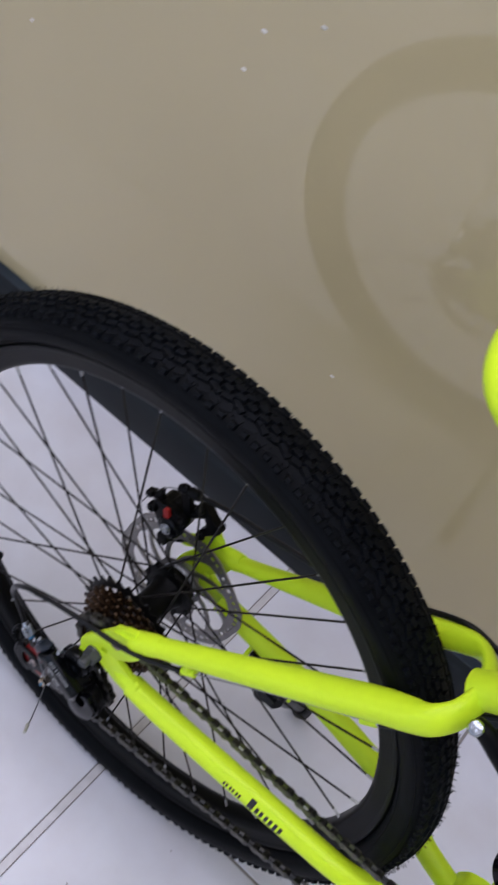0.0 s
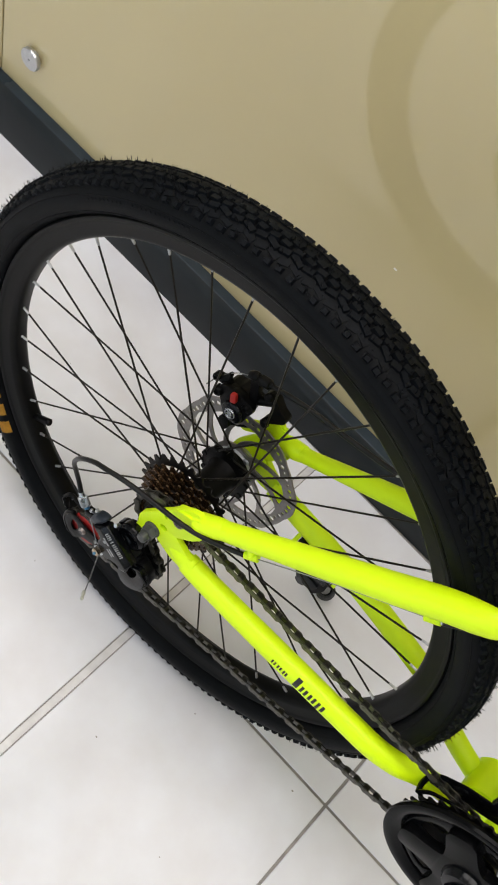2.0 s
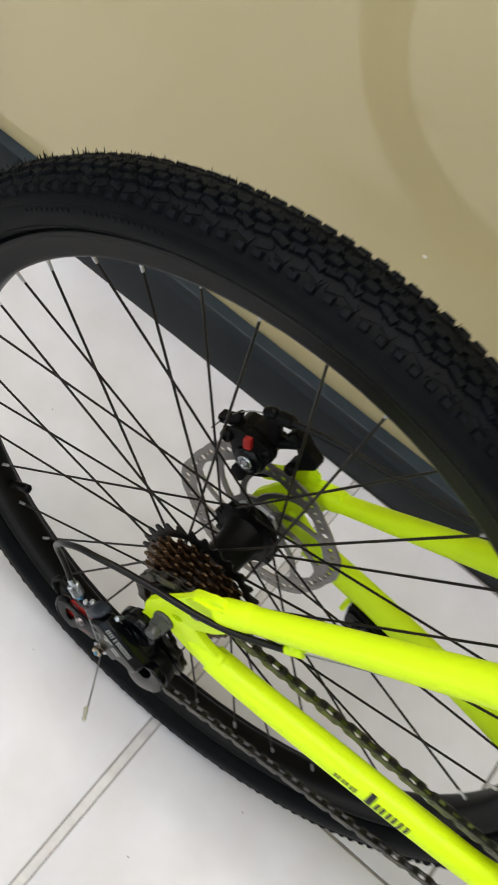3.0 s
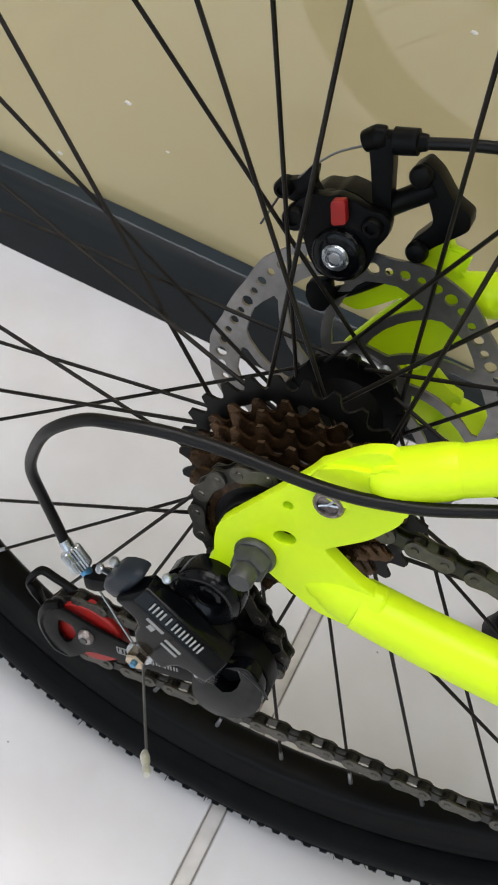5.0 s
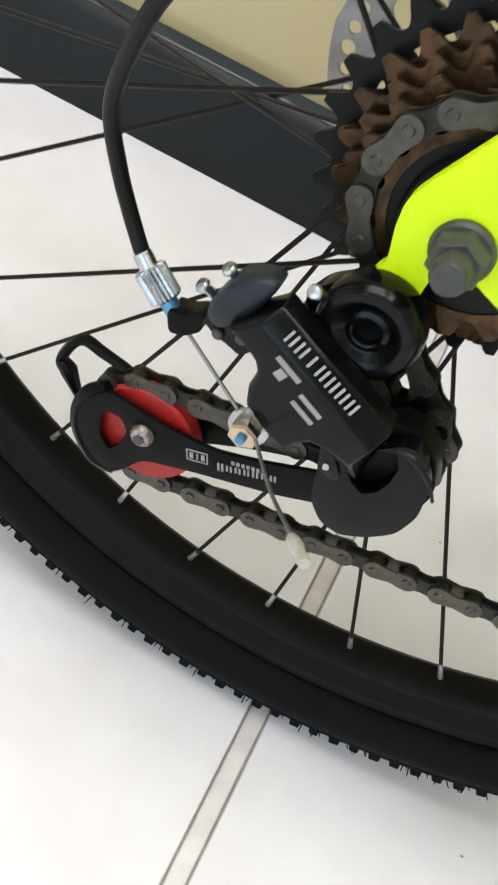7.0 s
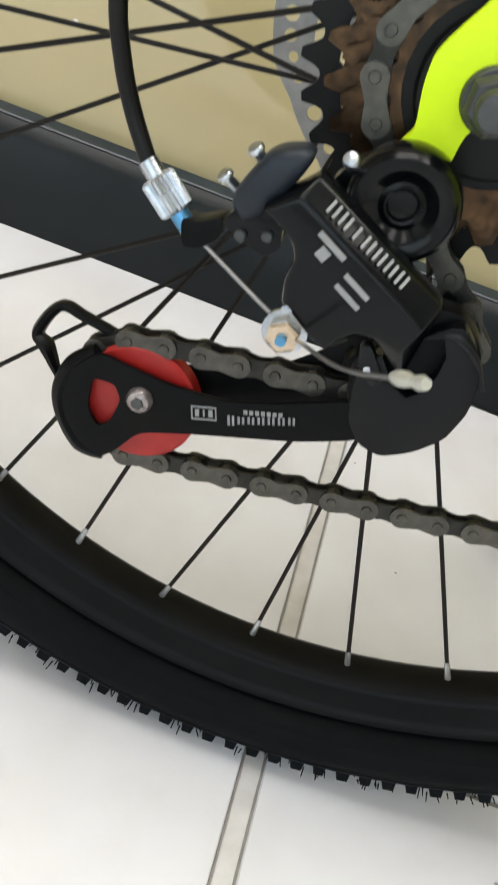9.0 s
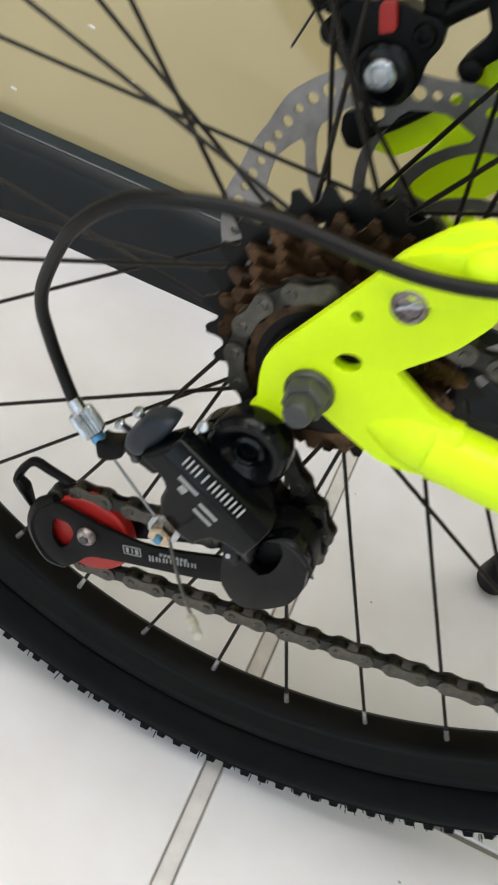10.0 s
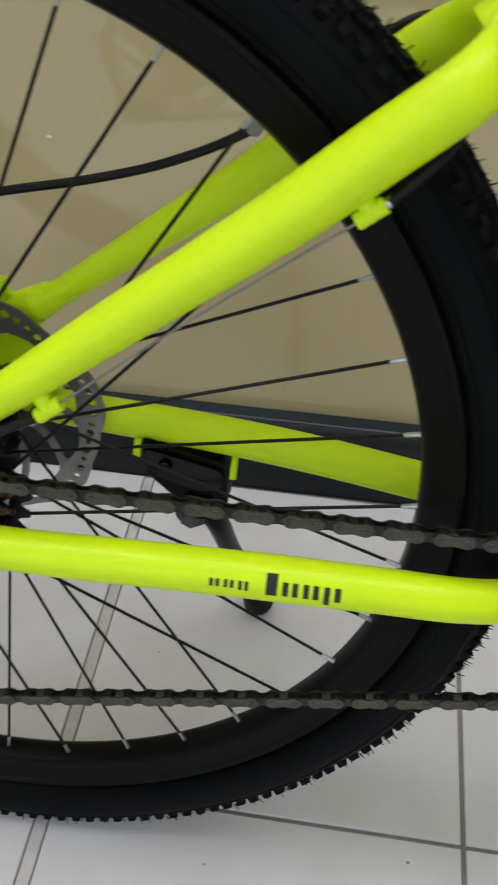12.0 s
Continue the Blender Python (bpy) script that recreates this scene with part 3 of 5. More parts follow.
slot = [(0.0082 + 0.0050 * math.cos(q) * math.cos(0.5) - 0.0036 * math.sin(q) * math.sin(0.5), 0.0172 + 0.0050 * math.cos(q) * math.sin(0.5) + 0.0036 * math.sin(q) * math.cos(0.5)) for q in np.linspace(0, 2 * math.pi, 21)[:-1]]
dropout = part("dropout", plate(drop_outline, -0.0712, -0.0652, [slot, circle(0.0048, 0.0351, 0.0022, 12)], 0.0008), NEON, frame_ob, "neon yellow dropout plate")
# raised collar where the stay meets the dropout
part("stay_cap", plate(rounded(mm([(6, 47), (8.5, 57), (13, 62), (27, 71), (31, 72), (36, 70), (44, 64), (46, 56), (24, 46)]), 3, 0.25), -0.0648, -0.0612, bevel=0.0011), NEON, frame_ob)
part("stay_lip", plate(rounded(mm([(7, 52), (11, 63.5), (20, 69.5), (27, 72), (34, 79), (40, 77), (46, 68), (46, 59), (24, 50)]), 3, 0.25), -0.0738, -0.0700, bevel=0.0011), NEON, frame_ob)
part("stay_web", plate(rounded(mm([(8, 50), (12, 61), (22, 66.5), (29, 70), (34, 76), (41, 73), (45, 60), (24, 49)]), 3, 0.25), -0.0702, -0.0640, bevel=0.0004), NEON, frame_ob)
part("stay_socket", tube_bm([(0.030, -0.0670, 0.0655), (0.0345, -0.0666, 0.0685), (0.050, -0.0640, 0.0795), (0.056, -0.0630, 0.0840)], [0.0080, 0.0104, 0.0106, 0.0094], 20), NEON, frame_ob)
part("chainstay_cap", tube_bm([(0.022, -0.0682, -0.0035), (0.036, -0.0680, -0.0025), (0.050, -0.0676, -0.0020), (0.0535, -0.0675, -0.0020), (0.0550, -0.0674, -0.0020)], [0.0030, 0.0104, 0.0130, 0.0132, 0.0118], 24, 0.72), NEON, frame_ob)
CS = [(0.046, -0.0675, -0.0020), (0.08, -0.0668, -0.0030), (0.14, -0.0645, -0.003), (0.20, -0.061, -0.0045), (0.26, -0.0565, -0.008), (0.295, -0.0525, -0.0115), (0.322, -0.0445, -0.0155), (0.35, -0.031, -0.019), (0.40, -0.018, -0.0215), (0.432, -0.012, -0.022)]
part("chainstay", tube_bm(CS, [0.0112, 0.0120, 0.0123, 0.0122, 0.0118, 0.0110, 0.0106], 24), NEON, frame_ob, "neon yellow chainstay with dark print")
CSL = [(x, -y * 0.985, z - 0.0075 * min(1, max(0, (x - 0.06) / 0.2))) for x, y, z in CS]
part("chainstay", tube_bm(CSL, [0.0112, 0.0120, 0.0123, 0.0122, 0.0118, 0.0110, 0.0106], 24), NEON, frame_ob)
ARCH = [(0.038, -0.0655, 0.0705), (0.066, -0.0615, 0.0905), (0.12, -0.0540, 0.1310), (0.17, -0.0465, 0.1680), (0.195, -0.0430, 0.1870), (0.215, -0.0405, 0.2035), (0.2315, -0.0398, 0.2178), (0.2450, -0.0402, 0.2293), (0.2575, -0.0392, 0.2400), (0.2680, -0.0290, 0.2490), (0.2730, -0.0135, 0.2535), (0.2738, 0, 0.2550)]
ARCHL = [(0.2718, 0.0130, 0.2552), (0.2660, 0.0262, 0.2525), (0.2560, 0.0365, 0.2460), (0.2420, 0.0405, 0.2352), (0.215, 0.0420, 0.2130), (0.195, 0.0440, 0.1940), (0.17, 0.0475, 0.1712), (0.12, 0.0545, 0.1318), (0.066, 0.0615, 0.0900), (0.038, 0.0655, 0.0690)]
STAY_R = [0.0086, 0.0100, 0.0117, 0.0130, 0.0135, 0.0138, 0.0138, 0.0136, 0.0134, 0.0132, 0.0130, 0.0130, 0.0130, 0.0130, 0.0132, 0.0134, 0.0130, 0.0124, 0.0115, 0.0100, 0.0082, 0.0078]
STAY_FLAT = [1, 1, 1, 1, 1, 1, 1, 0.94, 0.76, 0.55, 0.46, 0.45, 0.45, 0.46, 0.50, 0.66, 0.92, 1, 1, 1, 1, 1]
part("seatstay", tube_bm(ARCH + ARCHL, STAY_R, 24, STAY_FLAT), NEON, frame_ob, "neon yellow wishbone seatstays with a flattened arch")
part("stay_bridge", tube_bm([(0.2680, 0, 0.2510), (0.296, 0, 0.279), (0.335, 0, 0.316)], [0.0150, 0.0155, 0.0155], 20), NEON, frame_ob)
part("stay_yoke", plate(rounded(mm([(388, -40), (384, -22), (390, -6), (404, 2), (424, 0), (432, -20), (424, -40)]), 4, 0.3), -0.0060, 0.0340, bevel=0.006), NEON, frame_ob)
# left dropout with the brake mount
DROPL = [(5, 54), (-6, 33), (-17, 9), (-17, -10), (-8, -17), (6, -10), (14, -7), (32, -14), (43, -12.5), (51, -10), (50, 13), (42, 14), (26, 24), (24, 26), (35, 42), (41, 54), (40, 64), (35, 71), (24, 75), (16, 84), (9, 92), (3, 90), (4, 81), (4, 72), (-4, 62), (-16, 50), (-26, 42), (-24, 34), (-14, 34)]
part("dropout", plate(rounded(mm(DROPL), 3, 0.28), 0.0635, 0.0695, [circle(0.021, 0.02, 0.004, 12)], 0.0008), NEON, frame_ob, "neon yellow dropout plate with brake mount")
part("stay_cap", tube_bm([(0.018, 0.0668, 0.058), (0.029, 0.0668, 0.066), (0.040, 0.0655, 0.0715), (0.050, 0.0640, 0.0785)], [0.0070, 0.0105, 0.0112, 0.0092], 20, 0.85), NEON, frame_ob)
part("bridge_bracket", box(0.012, 0.024, 0.060, 0.066, 0.076, 0.088, 0.002), NEON, frame_ob)
# cable stops under the seatstay
STOPS = ((0.0885, -0.0635, 0.0865), (0.2265, -0.0425, 0.1890))
SDIR = Vector((0.139, 0.021, 0.105)).normalized()
for p in STOPS:
    p = Vector(p)
    bm = tube(bmesh.new(), [p - SDIR * 0.0068, p - SDIR * 0.0063, p + SDIR * 0.007, p + SDIR * 0.0075], [0.0036, 0.0040, 0.0040, 0.0035], 14)
    tube(bm, [p, p + Vector((-0.006, 0.002, 0.011))], [0.0042, 0.0045], 10)
    part("cable_stop", bm, NEON, frame_ob)
    e = -1 if p.x < 0.15 else 1
    part("ferrule", cyl(p + SDIR * 0.0075 * e, p + SDIR * 0.0115 * e, 0.0028, 12), CHROME, frame_ob, "silver cable end cap")
# print on the chainstay: two short words as rows of plain strokes
tmpc = curve_points(CS, 8)


def on_stay(x):
    for p, q in zip(tmpc, tmpc[1:]):
        if p.x <= x <= q.x:
            return p.lerp(q, (x - p.x) / (q.x - p.x))
    return tmpc[-1]


def stay_bar(x0, x1, lo, hi):
    """A printed bar wrapped round the outer upper face of the chainstay; lo and hi are angles from straight out."""
    bm = bmesh.new()
    rows = []
    for x in np.linspace(x0, x1, 3):
        c = on_stay(x)
        rows.append([bm.verts.new(c + Vector((0, -math.cos(radians(g)), math.sin(radians(g)))) * 0.01255) for g in np.linspace(lo, hi, 5)])
    for a, b in zip(rows, rows[1:]):
        for k in range(4):
            bm.faces.new((a[k], a[k + 1], b[k + 1], b[k]))
    part("print_bar", bm, BLACKPR, frame_ob, "black printed bar")


for x0, x1, lo, hi in ((0.1690, 0.1709, 8, 28), (0.1722, 0.1741, 8, 28), (0.1764, 0.1783, 8, 28), (0.1796, 0.1815, 8, 28), (0.1838, 0.1857, 4, 28), (0.1870, 0.1889, 4, 28),
                       (0.1978, 0.2036, -2, 54), (0.2062, 0.2092, 0, 36), (0.2112, 0.2142, 0, 36), (0.2168, 0.2198, 0, 36), (0.2218, 0.2248, 0, 36), (0.2274, 0.2304, -14, 36), (0.2328, 0.2360, 0, 36)):
    stay_bar(x0, x1, lo, hi)
# axle nut and fender screw
part("axle_nut", tube(bmesh.new(), [(0, -0.0712, 0), (0, -0.0724, 0), (0, -0.0726, 0), (0, -0.0795, 0), (0, -0.0812, 0)], [0.0086, 0.0086, 0.0084, 0.0084, 0.0070], 6), GREYNUT, bike, "dull grey hexagonal axle nut")
part("nut_washer", lathe([(0.005, -0.0712), (0.0090, -0.0712), (0.0093, -0.0722), (0.0091, -0.0735), (0.0084, -0.0745), (0.005, -0.0745)], 28), GREYNUT, bike)
part("axle_tip", lathe([(0.0052, -0.080), (0.0054, -0.082), (0.0054, -0.0868), (0.0046, -0.0885), (0.001, -0.0888)], 18), GREYNUT, bike)
eyelet = part("eyelet_screw", lathe([(0.0030, -0.0660), (0.0030, -0.0714), (0.0062, -0.0714), (0.0063, -0.0735), (0.0054, -0.0745), (0.0044, -0.0745), (0.0040, -0.0732), (0.0004, -0.0730)], 24, (0.0188, 0, 0.0478)), ALLOYD, bike, "dirty silver socket-head eyelet screw")
for g in (radians(25), radians(70), radians(215)):
    part("socket_rib", cyl((0.0188, -0.0733, 0.0478), (0.0188 + 0.0040 * math.cos(g), -0.0736, 0.0478 + 0.0040 * math.sin(g)), 0.0006, 6), CHROME, eyelet)
part("axle_nut", tube(bmesh.new(), [(0, 0.0695, 0), (0, 0.079, 0)], 0.009, 6), GREYNUT, bike)

# ---- chain over ring, sprocket and both pulleys
BB = Vector((0.437, -0.022))
GUIDE, TENS = Vector((0.0085, -0.0765)), Vector((-0.0683, -0.1318))
R_COG, R_RING, R_GUIDE, R_TENS = 0.0326, 0.0486, 0.0206, 0.0227


def leave(c1, r1, s1, c2, r2, s2):
    """Tangent from circle 1 to circle 2; s is 1 where the chain goes anticlockwise and -1 clockwise."""
    d = c2 - c1
    L, th = d.length, math.atan2(d.y, d.x)
    k = (s1 * r1 - s2 * r2) / L
    b = th - math.pi / 2 * s1 + 0.0
    al = math.asin(max(-1, min(1, k)))
    n = Vector((math.cos(th - math.pi / 2 + al), math.sin(th - math.pi / 2 + al)))
    return c1 + n * (s1 * r1), c2 + n * (s2 * r2)


def arc(c, r, s, p, q, n=24):
    a, b = math.atan2(p.y - c.y, p.x - c.x), math.atan2(q.y - c.y, q.x - c.x)
    while s > 0 and b < a:
        b += 2 * math.pi
    while s < 0 and b > a:
        b -= 2 * math.pi
    return [Vector((c.x + r * math.cos(a + (b - a) * k / n), c.y + r * math.sin(a + (b - a) * k / n))) for k in range(n + 1)]


COGC = Vector((0, 0))
rc, ca = leave(BB, R_RING, 1, COGC, R_COG, 1)
cg, ga = leave(COGC, R_COG, 1, GUIDE, R_GUIDE, -1)
gt, ta = leave(GUIDE, R_GUIDE, -1, TENS, R_TENS, 1)
tr, ra = leave(TENS, R_TENS, 1, BB, R_RING, 1)
flat_path = []
for seg, ya, yb in (([rc, ca], -0.0465, -0.0577), (arc(COGC, R_COG, 1, ca, cg), -0.0577, -0.0577), ([cg, ga], -0.0577, -0.0610), (arc(GUIDE, R_GUIDE, -1, ga, gt), -0.0610, -0.0612), ([gt, ta], -0.0612, -0.0617), (arc(TENS, R_TENS, 1, ta, tr), -0.0617, -0.0617), ([tr, ra], -0.0617, -0.0465), (arc(BB, R_RING, 1, ra, rc), -0.0465, -0.0465)):
    n = len(seg)
    for k, p in enumerate(seg):
        y = ya + (yb - ya) * k / (n - 1)
        flat_path.append(Vector((p.x, y, p.y)))
dist = [0.0]
for p, q in zip(flat_path, flat_path[1:]):
    dist.append(dist[-1] + (q - p).length)
total = dist[-1]
count = 2 * round(total / 0.0127 / 2)
pitch = total / count


def along(d):
    d = d % total
    i = max(0, min(len(dist) - 2, int(np.searchsorted(dist, d)) - 1))
    span = dist[i + 1] - dist[i] or 1e-9
    return flat_path[i].lerp(flat_path[i + 1], (d - dist[i]) / span)


pins = [along(pitch * (k + 0.35)) for k in range(count)]


def link_outline(L, r, waist):
    pts = []
    for k in range(9):
        a = math.pi / 2 + math.pi * k / 8
        pts.append((r * math.cos(a), r * math.sin(a)))
    pts += [(L * 0.5, -waist)]
    for k in range(9):
        a = -math.pi / 2 + math.pi * k / 8
        pts.append((L + r * math.cos(a), r * math.sin(a)))
    pts += [(L * 0.5, waist)]
    return pts


def link_mesh(name, half, thick, r, waist, material, pin):
    bm = bmesh.new()
    for s in (-1, 1):
        plate(link_outline(pitch, r, waist), s * half, s * (half + thick), bm=bm)
        if pin:
            for x in (0, pitch):
                tube(bm, [(x, s * (half + thick), 0), (x, s * (half + thick + 0.0006), 0)], [0.0019, 0.0016], 10)
    if not pin:
        for x in (0, pitch):
            tube(bm, [(x, -half, 0), (x, half, 0)], 0.0038, 10)
    bmesh.ops.recalc_face_normals(bm, faces=bm.faces)
    me = bpy.data.meshes.new(name)
    bm.to_mesh(me)
    bm.free()
    me.materials.append(material)
    return me


OUTER, INNER = link_mesh("outer_link", 0.00235, 0.0010, 0.0042, 0.0030, CHAIN, True), link_mesh("inner_link", 0.00125, 0.0009, 0.0041, 0.0030, CHAIND, False)
bm = bmesh.new()
for p in pins:
    tube(bm, [p + Vector((0, -0.0022, 0)), p + Vector((0, 0.0022, 0))], 0.0018, 8)
chain = part("chain", bm, CHAIND, bike, "dark oiled steel bicycle chain", smooth=False)
for k in range(count):
    p, q = pins[k], pins[(k + 1) % count]
    d = (q - p).normalized()
    yaxis = Vector((0, 1, 0))
    z = d.cross(yaxis).normalized()
    yaxis = z.cross(d)
    m = Matrix((d, yaxis, z)).transposed().to_4x4()
    m.translation = p
    ob = new("chain_link", OUTER if k % 2 else INNER)
    ob.parent = chain
    ob.matrix_local = m

# ---- rear gear changer
changer = part("rear_derailleur", plate(rounded(mm([(-33, -34.5), (-29, -26.5), (-20.5, -19.6), (-11, -16.5), (-2, -22.5), (1, -32), (-4, -42.5), (-12, -46.5), (-22, -42)]), 4, 0.3), -0.0766, -0.0690, bevel=0.0022), BLACKM, bike, "black rear derailleur with red lower pulley")
part("pivot_bolt", lathe([(0.0150, -0.0680), (0.0163, -0.0720), (0.0164, -0.0775), (0.0156, -0.0806), (0.0138, -0.0824), (0.0114, -0.0826), (0.0094, -0.0814), (0.0076, -0.0799), (0.0066, -0.0793), (0.0058, -0.0796), (0.0050, -0.0800), (0.0043, -0.0797), (0.0040, -0.0770), (0.0005, -0.0768)], 40, (-0.0120, 0, -0.0320)), BLACKM, changer, "black pivot bolt with hex socket")
# the outer link: a flat face, a sloping band along its upper edge and a slanted end
def loft(rings, bevel=0.0):
    """Close a row of outlines with as many points each into one solid."""
    bm = bmesh.new()
    loops = [[bm.verts.new([v / 1000 for v in p]) for p in ring] for ring in rings]
    n = len(loops[0])
    for a, b in zip(loops, loops[1:]):
        for k in range(n):
            bm.faces.new((a[k], a[(k + 1) % n], b[(k + 1) % n], b[k]))
    bm.faces.new(loops[0][::-1])
    bm.faces.new(loops[-1])
    bmesh.ops.recalc_face_normals(bm, faces=bm.faces)
    if bevel:
        sharp = [e for e in bm.edges if e.calc_face_angle(0) > 0.35]
        bmesh.ops.bevel(bm, geom=sharp, offset=bevel, segments=3, profile=0.6, affect="EDGES", clamp_overlap=True)
    bmesh.ops.triangulate(bm, faces=[f for f in bm.faces if len(f.verts) > 4])
    return bm


FACE = [(-45.9, -41.1), (-39.5, -43.8), (-34.9, -46.8), (-32.8, -51.0), (-33.6, -57.4), (-32.1, -63.8), (-22.9, -69.7), (-17.2, -72.0), (-15.4, -68.0), (-11.5, -63.9), (-5.5, -63.2), (2.2, -64.6)]
RIDGE, CREST = [(6.0, -56.2), (-38.2, -34.5)], [(8.4, -49.8), (-35.2, -28.6)]
rim = [(-46.8, -41.0), (-39.9, -44.8), (-36.1, -47.6), (-34.1, -51.2), (-34.9, -57.4), (-33.4, -64.4), (-23.5, -71.0), (-16.8, -73.2), (-14.4, -68.6), (-10.8, -65.2), (-5.0, -64.8)]
rings = [[(x, -96.8, z) for x, z in FACE + RIDGE], [(x, -94.8, z) for x, z in rim] + [(6.6, -89.5, -76.0)] + [(x, -92.0, z) for x, z in CREST], [(x, -83.0, z) for x, z in rim + [(6.6, -75.0)] + CREST]]
link_plate = part("outer_link_plate", loft(rings, 0.0020), BLACKM, changer, "glossy black outer link with pale print")
BAND = Matrix.Translation((-0.0172, -0.0934, -0.0408)) @ Matrix.Rotation(radians(25.5), 4, "Y") @ Matrix.Rotation(radians(-34), 4, "X")
part("inner_link", plate(rounded(mm([(-34, -38), (-22, -36), (-9, -46), (4, -55), (5, -61), (-8, -59), (-26, -50)]), 3, 0.25), -0.0828, -0.070, bevel=0.002), SATIN, changer)
part("end_cap", loft([[(x * k - 47.5 * (1 - k), y, z * k - 34.5 * (1 - k)) for x, z in rounded([(-55.4, -45.7), (-55.4, -40.2), (-53.0, -34.1), (-50.3, -28.4), (-46.5, -25.6), (-41.2, -23.6), (-38.4, -24.6), (-38.6, -27.5), (-41.5, -35.7), (-47.2, -46.0), (-51.0, -48.6)], 2, 0.3)] for y, k in ((-93.2, 0.40), (-92.8, 0.72), (-91.6, 0.90), (-89.6, 0.99), (-88.0, 1.0), (-82.5, 0.98))]), CAPBLUE, changer, "bluish black half-round end cap")
part("stop_bracket", plate(rounded(mm([(-57, -52.5), (-54, -47), (-47, -42), (-41, -46), (-39, -54), (-42.5, -58), (-47, -56.5), (-52, -55.5)]), 3, 0.25), -0.0850, -0.081, bevel=0.001), BLACKM, changer)
for x, z in ((-50.8, -54.2), (-43.6, -51.6)):
    part("rivet", lathe([(0.0019, -0.0848), (0.0019, -0.0858), (0.0014, -0.0864), (0.0003, -0.0865)], 16, (x / 1000, 0, z / 1000)), GREYNUT, changer)
for a, b in (((-0.0505, -0.0850, -0.0330), (-0.0535, -0.0870, -0.0300)), ((-0.0560, -0.0850, -0.0420), (-0.0592, -0.0870, -0.0396)), ((-0.0275, -0.0810, -0.0270), (-0.0292, -0.0860, -0.0238))):
    part("stop_screw", bolt(a, b, 0.0015, 0.0024, False), CHROME, changer, "small zinc stop screw")
knuckle = part("lower_knuckle", plate(rounded(mm([(-1, -95), (6, -104), (17, -103.5), (27.5, -91.5), (30.5, -73.5), (25, -61), (16.5, -54.5), (7.5, -55.5), (-3.5, -84)]), 4, 0.3), -0.0800, -0.0705, bevel=0.0030), BLACKP, changer, "large rounded black lower knuckle")
part("knuckle_drum", lathe([(0.0005, -0.0800), (0.0150, -0.0799), (0.0174, -0.0790), (0.0182, -0.0770), (0.0182, -0.0720)], 40, (0.0118, 0, -0.0850)), BLACKP, changer)
hood = rounded([(-5.6, -77.0), (-4.6, -86.0), (-2.1, -95.9), (4, -102.6), (11.5, -103.8), (19.7, -98.4), (26.7, -90.4), (29.3, -78.9), (27.2, -67.0), (22.5, -59.4), (17.6, -55.4), (13.2, -56.6)], 4, 0.3) + [(13.4, -60.4), (16.2, -65.4), (16.2, -72.0), (14.4, -78.3), (10.8, -82.0), (6.2, -80.0), (-0.6, -72.4)]
part("knuckle_hood", plate(mm(hood), -0.0868, -0.0770, bevel=0.0036), BLACKM, changer, "rounded black hood of the lower knuckle")
part("hood_edge", tube_bm([(0.0128, -0.0862, -0.0592), (0.0175, -0.0868, -0.0588), (0.0245, -0.0864, -0.0632), (0.0305, -0.0850, -0.0720)], [0.0006, 0.0011, 0.0011, 0.0005], 8), SATIN, changer)
part("spring_ear", plate(rounded(mm([(-8.0, -71.0), (-4.5, -70.0), (2.5, -79.5), (0.5, -82.5), (-5.5, -79.0)]), 3, 0.3), -0.0880, -0.0840, bevel=0.0012), SATIN, changer)
part("knuckle_stop", plate(rounded(mm([(-4.6, -76.5), (-2.6, -75.8), (-1.8, -78.2), (-3.8, -79.2)]), 2), -0.0888, -0.0858, bevel=0.0004), CHROME, changer)
# cage plates and pulleys
CAGE = [(-86, -117.6), (-91.4, -125.4), (-93.2, -136.4), (-90, -145.5), (-82.4, -153.4), (-74, -155), (-69.8, -150), (-64, -139.7), (-48.5, -133.2), (-32, -127.2), (-14, -120.7), (4, -112), (10, -106), (6, -95.5), (-5, -100.5), (-22, -109), (-39.3, -116), (-58.6, -117.8), (-72, -117), (-82.6, -116)]
HOLE = rounded(mm([(-84.4, -125.7), (-76.5, -125), (-73, -130), (-74.6, -139.5), (-78.2, -143.8), (-83.2, -138.4)]), 3)
cage = part("cage_plate", plate(rounded(mm(CAGE), 3, 0.28), -0.0698, -0.0678, [HOLE], 0.0005), BLACKP, changer, "black outer cage plate with pale print")
part("cage_plate", plate(rounded(mm([(-80, -118), (-77, -140), (-63, -140), (-30, -121), (8, -104), (22, -92), (24, -72), (12, -63), (0, -76), (-30, -107), (-60, -118)]), 3, 0.3), -0.0550, -0.0535, bevel=0.0004), BLACKP, changer)
part("cage_rim", tube_bm([(-0.0855, -0.0665, -0.1168), (-0.0922, -0.0660, -0.1255), (-0.0941, -0.0660, -0.1365), (-0.0908, -0.0660, -0.1461), (-0.0830, -0.0665, -0.1544), (-0.0740, -0.0670, -0.1555)], [0.0022, 0.0034, 0.0036, 0.0036, 0.0034, 0.0020], 10, 1.2), BLACKP, changer)
part("chain_guard_hook", tube_bm([(-0.080, -0.0580, -0.1138), (-0.0937, -0.0580, -0.1116), (-0.1030, -0.0585, -0.1106), (-0.1085, -0.0595, -0.1225), (-0.1040, -0.0605, -0.1265), (-0.0977, -0.0610, -0.1357)], [0.0016, 0.0018, 0.0019, 0.0022, 0.0030, 0.0012], 8, 1.5), BLACKP, changer)
tension = part("tension_pulley", lathe([(0.0035, -0.0655), (0.0205, -0.0655), (0.0216, -0.0645), (0.0218, -0.0590), (0.0208, -0.0580), (0.0035, -0.0580)], 48, (TENS.x, 0, TENS.y)), RED, changer)
tagged(tension, "bright red plastic tension pulley")
